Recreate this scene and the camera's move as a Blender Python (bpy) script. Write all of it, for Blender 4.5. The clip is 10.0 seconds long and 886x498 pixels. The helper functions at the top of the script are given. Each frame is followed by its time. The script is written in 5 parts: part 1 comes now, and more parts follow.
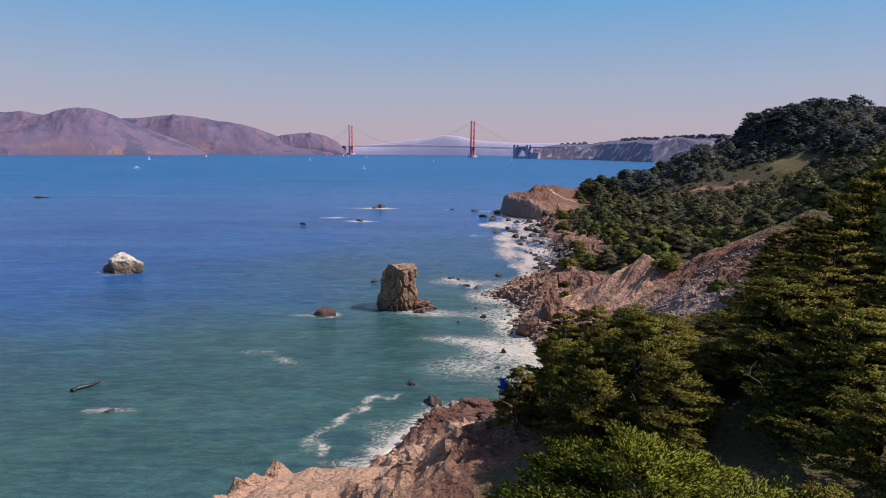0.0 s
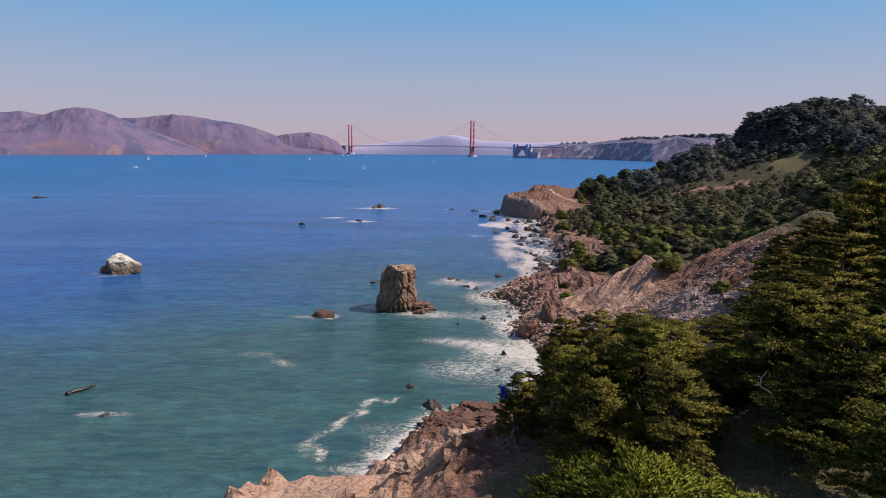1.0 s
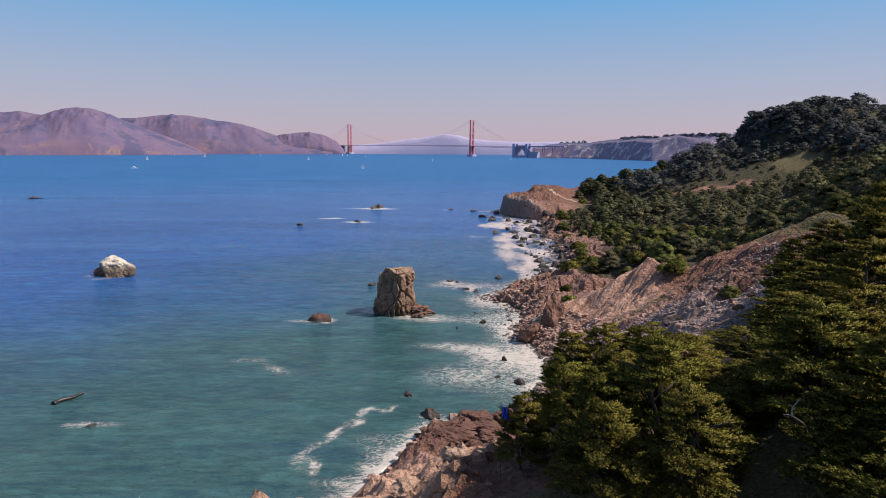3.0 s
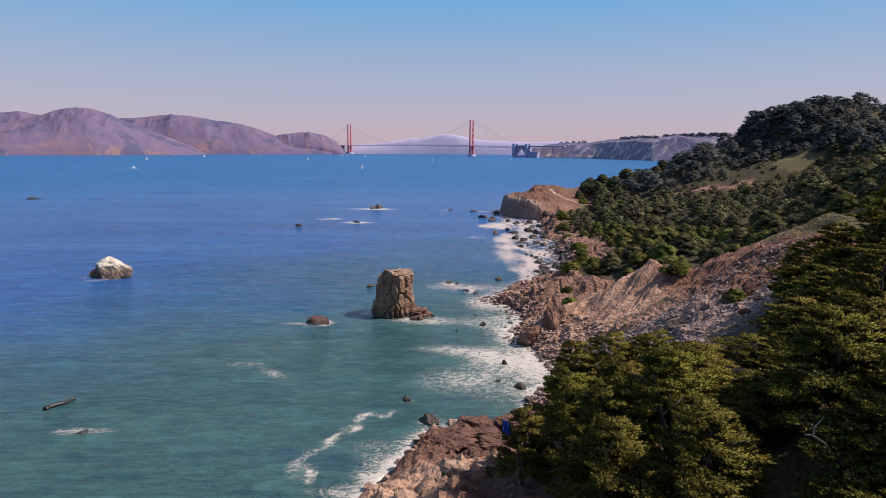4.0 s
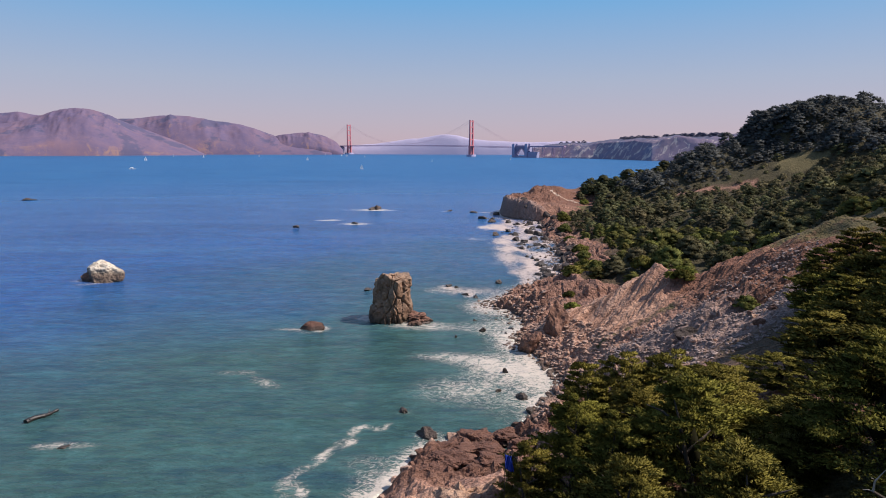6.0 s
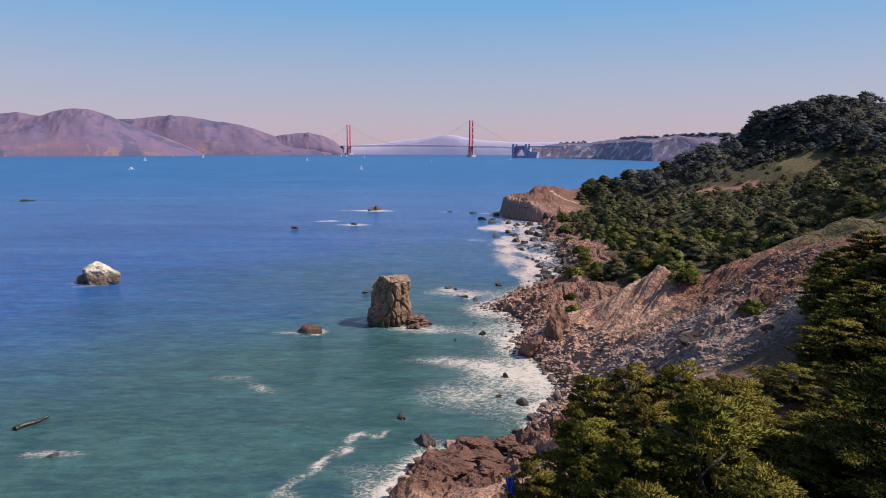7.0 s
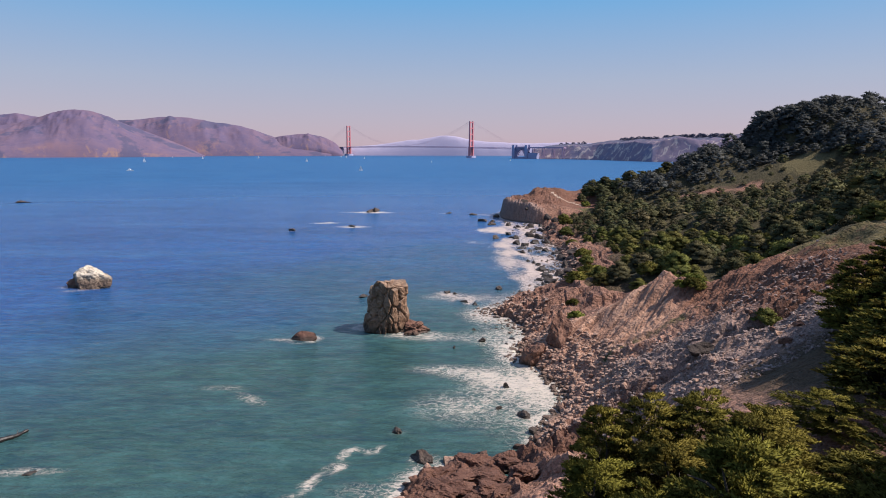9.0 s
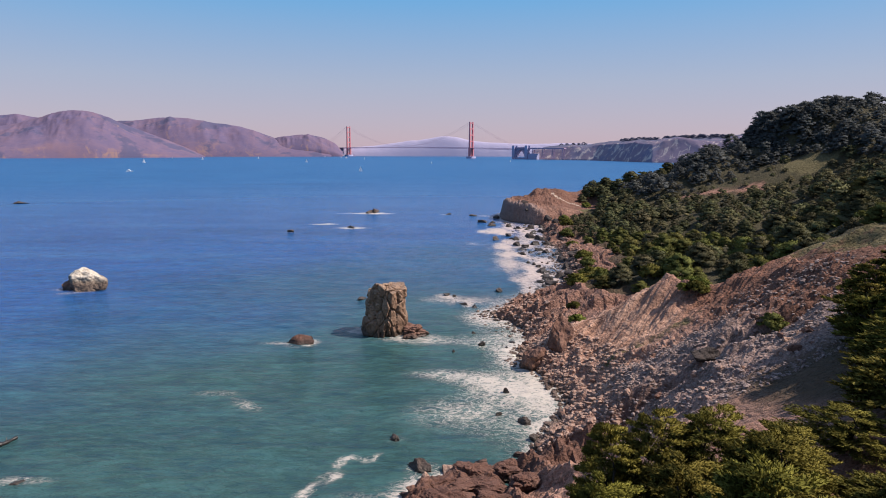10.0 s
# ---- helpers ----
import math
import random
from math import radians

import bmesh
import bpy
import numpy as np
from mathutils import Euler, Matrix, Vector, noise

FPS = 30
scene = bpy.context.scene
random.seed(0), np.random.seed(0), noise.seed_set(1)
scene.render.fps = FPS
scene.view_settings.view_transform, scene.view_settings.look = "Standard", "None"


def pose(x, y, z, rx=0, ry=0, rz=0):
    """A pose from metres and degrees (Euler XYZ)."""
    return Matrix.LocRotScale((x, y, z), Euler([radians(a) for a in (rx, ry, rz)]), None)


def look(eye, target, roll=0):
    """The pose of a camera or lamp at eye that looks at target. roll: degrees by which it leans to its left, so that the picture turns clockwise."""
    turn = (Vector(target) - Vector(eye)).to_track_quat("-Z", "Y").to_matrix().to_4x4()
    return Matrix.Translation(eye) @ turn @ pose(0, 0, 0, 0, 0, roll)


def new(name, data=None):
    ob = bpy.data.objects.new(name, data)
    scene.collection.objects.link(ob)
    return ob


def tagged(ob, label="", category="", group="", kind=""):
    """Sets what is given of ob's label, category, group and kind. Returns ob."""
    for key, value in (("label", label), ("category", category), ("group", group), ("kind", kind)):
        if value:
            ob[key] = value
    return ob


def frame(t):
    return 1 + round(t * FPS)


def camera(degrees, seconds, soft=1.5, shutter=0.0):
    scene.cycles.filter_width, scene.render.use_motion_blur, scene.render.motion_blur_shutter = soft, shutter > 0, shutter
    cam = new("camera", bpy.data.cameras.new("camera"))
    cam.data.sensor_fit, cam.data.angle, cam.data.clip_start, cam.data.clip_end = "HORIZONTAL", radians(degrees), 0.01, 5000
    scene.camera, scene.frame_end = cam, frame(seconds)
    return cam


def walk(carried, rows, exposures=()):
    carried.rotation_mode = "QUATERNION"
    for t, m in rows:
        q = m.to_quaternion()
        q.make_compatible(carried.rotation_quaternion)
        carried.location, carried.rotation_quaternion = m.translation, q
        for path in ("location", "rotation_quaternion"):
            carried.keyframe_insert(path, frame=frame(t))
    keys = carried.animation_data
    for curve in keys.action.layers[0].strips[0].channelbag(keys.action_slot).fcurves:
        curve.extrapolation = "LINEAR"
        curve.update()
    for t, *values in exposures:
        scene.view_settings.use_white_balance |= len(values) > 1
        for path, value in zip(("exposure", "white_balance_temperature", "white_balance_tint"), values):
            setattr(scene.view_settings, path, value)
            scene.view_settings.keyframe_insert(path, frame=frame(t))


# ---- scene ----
cam = camera(71.4, 10.0, soft=0.95)
PATH = [
    (0.0, (-0.915, -4.259, 60.577), (-0.795, 94.411, 44.323), 0.44),
    (0.5, (-0.858, -3.356, 60.648), (-0.719, 95.309, 44.361), 0.42),
    (1.0, (-0.796, -2.356, 60.716), (-0.640, 96.304, 44.400), 0.40),
    (1.5, (-0.729, -1.266, 60.781), (-0.557, 97.390, 44.439), 0.37),
    (2.0, (-0.658, -0.093, 60.842), (-0.470, 98.559, 44.479), 0.35),
    (2.5, (-0.581, 1.154, 60.900), (-0.380, 99.803, 44.519), 0.33),
    (3.0, (-0.500, 2.469, 60.954), (-0.286, 101.116, 44.561), 0.31),
    (3.5, (-0.414, 3.845, 61.005), (-0.189, 102.491, 44.603), 0.29),
    (4.0, (-0.323, 5.274, 61.053), (-0.088, 103.919, 44.646), 0.28),
    (4.5, (-0.227, 6.749, 61.097), (0.017, 105.393, 44.690), 0.26),
    (5.0, (-0.127, 8.262, 61.138), (0.125, 106.907, 44.736), 0.25),
    (5.5, (-0.021, 9.806, 61.175), (0.237, 108.453, 44.782), 0.23),
    (6.0, (0.089, 11.374, 61.209), (0.353, 110.023, 44.830), 0.22),
    (6.5, (0.204, 12.958, 61.239), (0.472, 111.610, 44.879), 0.21),
    (7.0, (0.324, 14.552, 61.267), (0.595, 113.208, 44.930), 0.20),
    (7.5, (0.449, 16.147, 61.290), (0.721, 114.808, 44.982), 0.19),
    (8.0, (0.579, 17.737, 61.311), (0.851, 116.404, 45.036), 0.19),
    (8.5, (0.713, 19.314, 61.328), (0.985, 117.987, 45.091), 0.18),
    (9.0, (0.853, 20.871, 61.341), (1.122, 119.551, 45.148), 0.17),
    (9.5, (0.997, 22.401, 61.351), (1.263, 121.089, 45.207), 0.17),
    (10.0, (1.146, 23.896, 61.358), (1.408, 122.592, 45.268), 0.17),
]
walk(cam, [(t, look(eye, target, roll)) for t, eye, target, roll in PATH], [(0, 0.42, 6250, 15), (2.5, 0.5, 6310, 15.5), (4.5, 0.53, 6400, 16.5), (10, 0.56, 6380, 16.5)])

# ---- light: clear midday, sun to the right ----
SUN_TO = Vector((0.655, -0.02, 0.755)).normalized()
SUN_EL, SUN_AZ = math.asin(SUN_TO.z), math.atan2(SUN_TO.x, SUN_TO.y)
world = bpy.data.worlds.new("sky")
scene.world = world
world.use_nodes = True
wn, wl = world.node_tree.nodes, world.node_tree.links
wn.clear()
w_out, w_bg = wn.new("ShaderNodeOutputWorld"), wn.new("ShaderNodeBackground")
w_sky = wn.new("ShaderNodeTexSky")
w_sky.sky_type = "NISHITA"
w_sky.sun_disc = False
w_sky.sun_elevation, w_sky.sun_rotation = SUN_EL, SUN_AZ
w_sky.altitude, w_sky.air_density, w_sky.dust_density, w_sky.ozone_density = 60, 1.0, 0.6, 2.0
w_bg.inputs["Strength"].default_value = 0.12
# a low band of rosy sea haze along the horizon
w_tc, w_sep = wn.new("ShaderNodeTexCoord"), wn.new("ShaderNodeSeparateXYZ")
w_ramp, w_mix, w_tone = wn.new("ShaderNodeValToRGB"), wn.new("ShaderNodeMix"), wn.new("ShaderNodeValToRGB")
w_mix.data_type = "RGBA"
w_ramp.color_ramp.interpolation = "EASE"
w_ramp.color_ramp.elements[0].position, w_ramp.color_ramp.elements[0].color = 0.2, (0.92, 0.92, 0.92, 1)
w_ramp.color_ramp.elements[1].position, w_ramp.color_ramp.elements[1].color = 0.55, (0, 0, 0, 1)
w_tone.color_ramp.elements[0].position, w_tone.color_ramp.elements[0].color = 0.0, (0.69, 0.53, 0.60, 1)
w_tone.color_ramp.elements[1].position, w_tone.color_ramp.elements[1].color = 0.24, (0.14, 0.52, 0.92, 1)
w_half = w_tone.color_ramp.elements.new(0.10)
w_half.color = (0.495, 0.57, 0.72, 1)
w_gain = wn.new("ShaderNodeVectorMath")
w_gain.operation = "SCALE"
w_gain.inputs["Scale"].default_value = 4.3
wl.new(w_tc.outputs["Generated"], w_sep.inputs[0])
wl.new(w_sep.outputs["Z"], w_ramp.inputs["Fac"])
wl.new(w_sep.outputs["Z"], w_tone.inputs["Fac"])
wl.new(w_tone.outputs["Color"], w_gain.inputs[0])
wl.new(w_gain.outputs[0], w_mix.inputs[7])
wl.new(w_ramp.outputs["Color"], w_mix.inputs[0])
wl.new(w_sky.outputs["Color"], w_mix.inputs[6])
wl.new(w_mix.outputs[2], w_bg.inputs["Color"])
wl.new(w_bg.outputs[0], w_out.inputs[0])

sun_data = bpy.data.lights.new("sun", "SUN")
sun_data.energy, sun_data.angle, sun_data.color = 4.2, radians(0.55), (1.0, 0.93, 0.82)
sun = new("sun", sun_data)
sun.matrix_world = look(SUN_TO * 500, (0, 0, 0))

# ---- small tools ----


def vnoise(x, y, seed=0):
    """Smooth value noise, -1 to 1, over arrays."""
    xi, yi = np.floor(x).astype(np.int64), np.floor(y).astype(np.int64)
    fx, fy = x - xi, y - yi
    fx, fy = fx * fx * fx * (fx * (fx * 6 - 15) + 10), fy * fy * fy * (fy * (fy * 6 - 15) + 10)

    def h(a, b):
        n = (a * 374761393 + b * 668265263 + seed * 974634541) & 0xFFFFFFFF
        n = ((n ^ (n >> 13)) * 1274126177) & 0xFFFFFFFF
        return ((n ^ (n >> 16)) & 0xFFFF) / 32767.5 - 1
    a = h(xi, yi) * (1 - fx) + h(xi + 1, yi) * fx
    b = h(xi, yi + 1) * (1 - fx) + h(xi + 1, yi + 1) * fx
    return a * (1 - fy) + b * fy


def fbm(x, y, octaves=4, seed=0):
    v, amp = 0.0, 1.0
    for k in range(octaves):
        v, amp = v + amp * vnoise(x * 2 ** k + 17.3 * k, y * 2 ** k - 9.1 * k, seed + k), amp * 0.5
    return v


def ridged(x, y, octaves=4, seed=0):
    v, amp = 0.0, 1.0
    for k in range(octaves):
        v, amp = v + amp * (1 - 2 * np.abs(vnoise(x * 2 ** k + 5.7 * k, y * 2 ** k + 3.3 * k, seed + k))), amp * 0.5
    return v


def worley(x, y, seed=0):
    """Broken blocks: for each place the random level of its cell, 0 to 1, and the gap to the next cell."""
    xi, yi = np.floor(x).astype(np.int64), np.floor(y).astype(np.int64)
    best, second, val = np.full(x.shape, 9.0), np.full(x.shape, 9.0), np.zeros(x.shape)
    for i in (-1, 0, 1):
        for j in (-1, 0, 1):
            a, b = xi + i, yi + j
            n = (a * 374761393 + b * 668265263 + seed * 974634541) & 0xFFFFFFFF
            n = ((n ^ (n >> 13)) * 1274126177) & 0xFFFFFFFF
            n = n ^ (n >> 16)
            d = np.hypot(a + (n & 255) / 255 - x, b + ((n >> 8) & 255) / 255 - y)
            new_best = d < best
            second = np.where(new_best, best, np.minimum(second, d))
            val = np.where(new_best, ((n >> 16) & 255) / 255, val)
            best = np.where(new_best, d, best)
    return val, second - best


def smooth(a, b, v):
    u = np.clip((v - a) / (b - a), 0, 1)
    return u * u * (3 - 2 * u)


def mesh_of(name, verts, faces, mat=None, smooth_shade=False):
    """A mesh from arrays of vertices and equal-sided faces."""
    me = bpy.data.meshes.new(name)
    verts, faces = np.asarray(verts, np.float32), np.asarray(faces, np.int32)
    n, k = faces.shape
    me.vertices.add(len(verts)), me.loops.add(n * k), me.polygons.add(n)
    me.vertices.foreach_set("co", verts.ravel())
    me.loops.foreach_set("vertex_index", faces.ravel())
    me.polygons.foreach_set("loop_start", np.arange(0, n * k, k, dtype=np.int32))
    me.polygons.foreach_set("use_smooth", np.full(n, smooth_shade))
    me.update(calc_edges=True)
    if mat:
        me.materials.append(mat)
    return me


def grid_mesh(name, X, Y, Z, mat, smooth_shade=True, keep=None):
    """A sheet over 2D arrays; keep: which cells stay."""
    ny, nx = X.shape
    idx = np.arange(ny * nx).reshape(ny, nx)
    f = np.stack([idx[:-1, :-1], idx[:-1, 1:], idx[1:, 1:], idx[1:, :-1]], -1).reshape(-1, 4)
    if keep is not None:
        f = f[keep.ravel()]
    return mesh_of(name, np.stack([X, Y, Z], -1).reshape(-1, 3), f, mat, smooth_shade)


def attribute(me, name, values):
    at = me.attributes.new(name, "FLOAT", "POINT")
    at.data.foreach_set("value", np.asarray(values, np.float32).ravel())


def part(name, data, parent, label="", mat=None):
    """One mesh, from a bmesh or mesh data, as an object under a thing or a part."""
    if isinstance(data, bmesh.types.BMesh):
        me = bpy.data.meshes.new(name)
        data.to_mesh(me)
        data.free()
        data = me
    if mat:
        data.materials.clear()
        data.materials.append(mat)
    ob = new(name, data)
    ob.parent = parent
    return tagged(ob, label)


def thing(name, label, category, at=(0, 0, 0), group="", rz=0, s=1.0):
    ob = new(name)
    ob.matrix_world = pose(*at, 0, 0, rz) @ Matrix.Scale(s, 4)
    return tagged(ob, label, category, group)


def box(bm, lo, hi, m=None):
    """Adds a box between two corners to bm."""
    c = [(a + b) / 2 for a, b in zip(lo, hi)]
    d = [b - a for a, b in zip(lo, hi)]
    t = Matrix.Translation(c) @ Matrix.Diagonal((*d, 1))
    bmesh.ops.create_cube(bm, size=1, matrix=(m @ t) if m else t)


def tube(bm, p, q, r0, r1=None, sides=6):
    """Adds a tapered bar from p to q to bm."""
    p, q = Vector(p), Vector(q)
    m = Matrix.Translation((p + q) / 2) @ (q - p).to_track_quat("Z", "Y").to_matrix().to_4x4()
    bmesh.ops.create_cone(bm, cap_ends=True, segments=sides, radius1=r0, radius2=r1 if r1 is not None else r0, depth=(q - p).length, matrix=m)


def sweep(pts, radii, sides=6, mat=None):
    """One bent, tapering limb: a closed mesh along the points."""
    V, F = [], []
    for k, (p, r) in enumerate(zip(pts, radii)):
        d = (pts[min(k + 1, len(pts) - 1)] - pts[max(k - 1, 0)]).normalized()
        s = d.orthogonal().normalized()
        t = d.cross(s)
        for j in range(sides):
            q = 2 * math.pi * j / sides
            V.append((p + (s * math.cos(q) + t * math.sin(q)) * r)[:])
    for k in range(len(pts) - 1):
        for j in range(sides):
            i, n = k * sides, (j + 1) % sides
            F.append((i + j, i + n, i + n + sides, i + j + sides))
    F.append(tuple(range(sides))[::-1])
    F.append(tuple(range((len(pts) - 1) * sides, len(pts) * sides)))
    me = bpy.data.meshes.new("limb")
    me.from_pydata(V, [], F)
    me.materials.append(mat or M_BARK)
    return me

# ---- materials ----


class Mat:
    """A node material under construction."""

    def __init__(self, name, rough=0.8, spec=0.3):
        self.m = bpy.data.materials.new(name)
        self.m.use_nodes = True
        self.n, self.l = self.m.node_tree.nodes, self.m.node_tree.links
        self.b = self.n["Principled BSDF"]
        self.b.inputs["Roughness"].default_value = rough
        self.b.inputs["Specular IOR Level"].default_value = spec
        self.pos = self.n.new("ShaderNodeNewGeometry").outputs["Position"]
        self.obj = self.n.new("ShaderNodeTexCoord").outputs["Object"]

    def noise(self, scale, detail=5, rough=0.6, vec=None, stretch=None, dist=0.0):
        t = self.n.new("ShaderNodeTexNoise")
        t.inputs["Scale"].default_value, t.inputs["Detail"].default_value, t.inputs["Roughness"].default_value = scale, detail, rough
        t.inputs["Distortion"].default_value = dist
        self.l.new(self.stretched(vec or self.pos, stretch), t.inputs["Vector"])
        return t.outputs["Fac"]

    def stretched(self, vec, stretch, turn=(0, 0, 0)):
        if not stretch:
            return vec
        mp = self.n.new("ShaderNodeMapping")
        mp.inputs["Scale"].default_value = stretch
        mp.inputs["Rotation"].default_value = turn
        self.l.new(vec, mp.inputs["Vector"])
        return mp.outputs[0]

    def grain(self, scale, degrees, along, across, upward, detail=5, rough=0.6, dist=0.0):
        """Noise drawn out along a compass line on the ground: sizes in metres along it, across it and upward."""
        mp = self.n.new("ShaderNodeMapping")
        mp.vector_type = "TEXTURE"
        mp.inputs["Rotation"].default_value = (0, 0, radians(degrees))
        mp.inputs["Scale"].default_value = (along, across, upward)
        self.l.new(self.pos, mp.inputs["Vector"])
        return self.noise(scale, detail, rough, vec=mp.outputs[0], dist=dist)

    def voronoi(self, scale, feature="F1", vec=None, stretch=None, out="Distance"):
        t = self.n.new("ShaderNodeTexVoronoi")
        t.feature = feature
        t.inputs["Scale"].default_value = scale
        self.l.new(self.stretched(vec or self.pos, stretch), t.inputs["Vector"])
        return t.outputs[out]

    def attr(self, name):
        a = self.n.new("ShaderNodeAttribute")
        a.attribute_name = name
        return a.outputs["Fac"]

    def random(self):
        return self.n.new("ShaderNodeObjectInfo").outputs["Random"]

    def island(self):
        return self.n.new("ShaderNodeNewGeometry").outputs["Random Per Island"]

    def z(self, vec=None, axis="Z"):
        s = self.n.new("ShaderNodeSeparateXYZ")
        self.l.new(vec or self.pos, s.inputs[0])
        return s.outputs[axis]

    def up(self):
        s = self.n.new("ShaderNodeSeparateXYZ")
        self.l.new(self.n.new("ShaderNodeNewGeometry").outputs["True Normal"], s.inputs[0])
        return s.outputs["Z"]

    def math(self, op, a, b=0.0, c=None):
        t = self.n.new("ShaderNodeMath")
        t.operation = op
        for k, v in enumerate((a, b) if c is None else (a, b, c)):
            if isinstance(v, (int, float)):
                t.inputs[k].default_value = v
            else:
                self.l.new(v, t.inputs[k])
        return t.outputs[0]

    def step(self, v, lo, hi, a=0.0, b=1.0):
        t = self.n.new("ShaderNodeMapRange")
        t.interpolation_type = "SMOOTHSTEP"
        self.l.new(v, t.inputs["Value"])
        for k, x in zip(("From Min", "From Max", "To Min", "To Max"), (lo, hi, a, b)):
            t.inputs[k].default_value = x
        return t.outputs[0]

    def ramp(self, v, *stops):
        t = self.n.new("ShaderNodeValToRGB")
        e = t.color_ramp.elements
        while len(e) < len(stops):
            e.new(0.5)
        for x, (p, c) in zip(e, stops):
            x.position, x.color = p, (*c, 1)
        self.l.new(v, t.inputs["Fac"])
        return t.outputs["Color"]

    def mix(self, f, a, b, blend="MIX"):
        t = self.n.new("ShaderNodeMix")
        t.data_type, t.blend_type = "RGBA", blend
        for k, v in ((0, f), (6, a), (7, b)):
            if isinstance(v, (int, float)):
                t.inputs[k].default_value = v
            elif isinstance(v, tuple):
                t.inputs[k].default_value = (*v, 1)
            else:
                self.l.new(v, t.inputs[k])
        return t.outputs[2]

    def color(self, c):
        if isinstance(c, tuple):
            self.b.inputs["Base Color"].default_value = (*c, 1)
        else:
            self.l.new(c, self.b.inputs["Base Color"])
        return self

    def rough(self, v):
        self.l.new(v, self.b.inputs["Roughness"])
        return self

    def bump(self, h, strength=0.5, distance=0.1):
        t = self.n.new("ShaderNodeBump")
        t.inputs["Strength"].default_value, t.inputs["Distance"].default_value = strength, distance
        self.l.new(h, t.inputs["Height"])
        old = self.b.inputs["Normal"].links
        if old:
            self.l.new(old[0].from_socket, t.inputs["Normal"])
        self.l.new(t.outputs[0], self.b.inputs["Normal"])
        return self


def rock_material(name, dark, mid, light, wet_z=1.6, white=0.0, scale=1.0, wet_color=(0.035, 0.028, 0.02)):
    a = Mat(name, 0.85, 0.25)
    big, fine = a.noise(0.22 * scale, 6, 0.65, dist=0.6), a.noise(2.2 * scale, 6, 0.7)
    c = a.ramp(big, (0.3, dark), (0.5, mid), (0.7, light))
    c = a.mix(0.5, c, a.ramp(fine, (0.3, tuple(v * 0.45 for v in dark)), (0.55, mid), (0.75, tuple(min(1, v * 1.25) for v in light))))
    crack = a.voronoi(0.55 * scale, "DISTANCE_TO_EDGE", stretch=(1, 1, 0.5))
    c = a.mix(a.step(crack, 0.0, 0.05, 0.5, 0.0), c, tuple(v * 0.35 for v in dark))
    if white:
        top = a.math("MULTIPLY", a.step(a.up(), -0.1, 0.5), a.step(a.noise(0.35, 5), 0.28, 0.45))
        top = a.math("MULTIPLY", top, a.step(a.z(), 3.4, 6.2))
        c = a.mix(a.math("MULTIPLY", top, white), c, a.ramp(fine, (0.3, (0.42, 0.34, 0.25)), (0.6, (0.68, 0.60, 0.48))))
    wet = a.step(a.math("ADD", a.z(), a.math("MULTIPLY", a.noise(0.5), -1.6)), wet_z - 1.6, wet_z + 0.4, 1.0, 0.0)
    c = a.mix(a.math("MULTIPLY", wet, 0.8), c, wet_color)
    a.color(c).rough(a.math("MULTIPLY_ADD", wet, -0.5, 0.9))
    a.bump(big, 0.8, 1.2 / scale).bump(fine, 0.7, 0.25 / scale).bump(crack, 0.4, 0.15 / scale)
    return a.m


M_STACK = rock_material("sea_stack_rock", (0.075, 0.047, 0.034), (0.235, 0.135, 0.082), (0.47, 0.27, 0.155), 2.0, 0.12)
M_WHITE = rock_material("guano_rock", (0.17, 0.12, 0.08), (0.31, 0.24, 0.17), (0.48, 0.39, 0.29), 3.6, 0.8, wet_color=(0.085, 0.052, 0.036))
M_SHORE = rock_material("shore_rock", (0.045, 0.032, 0.027), (0.105, 0.075, 0.060), (0.19, 0.14, 0.11), 0.9, 0, 1.6)
M_BROWN = rock_material("brown_rock", (0.080, 0.042, 0.030), (0.195, 0.10, 0.068), (0.32, 0.18, 0.125), 0.9, 0, 1.4)
M_SLAB = rock_material("slab_rock", (0.055, 0.028, 0.020), (0.135, 0.066, 0.046), (0.235, 0.130, 0.092), 0.9, 0, 1.2)
M_RUBBLE = rock_material("rubble_rock", (0.15, 0.085, 0.062), (0.40, 0.25, 0.18), (0.62, 0.42, 0.32), 0.6, 0, 1.6)
M_SCREE = rock_material("scree_rock", (0.11, 0.080, 0.070), (0.28, 0.205, 0.175), (0.48, 0.375, 0.325), -2, 0, 1.8)
# wet surf boulders; its dark colour also fills in one shaded cavity
M_WET_SHADE_ROCK = rock_material("wet_shade_rock", (0.026, 0.021, 0.019), (0.060, 0.046, 0.040), (0.115, 0.088, 0.074), 0.9, 0, 1.2)
M_PALE = rock_material("pale_rock", (0.18, 0.105, 0.07), (0.38, 0.235, 0.155), (0.55, 0.36, 0.245), 0.5, 0, 1.6)


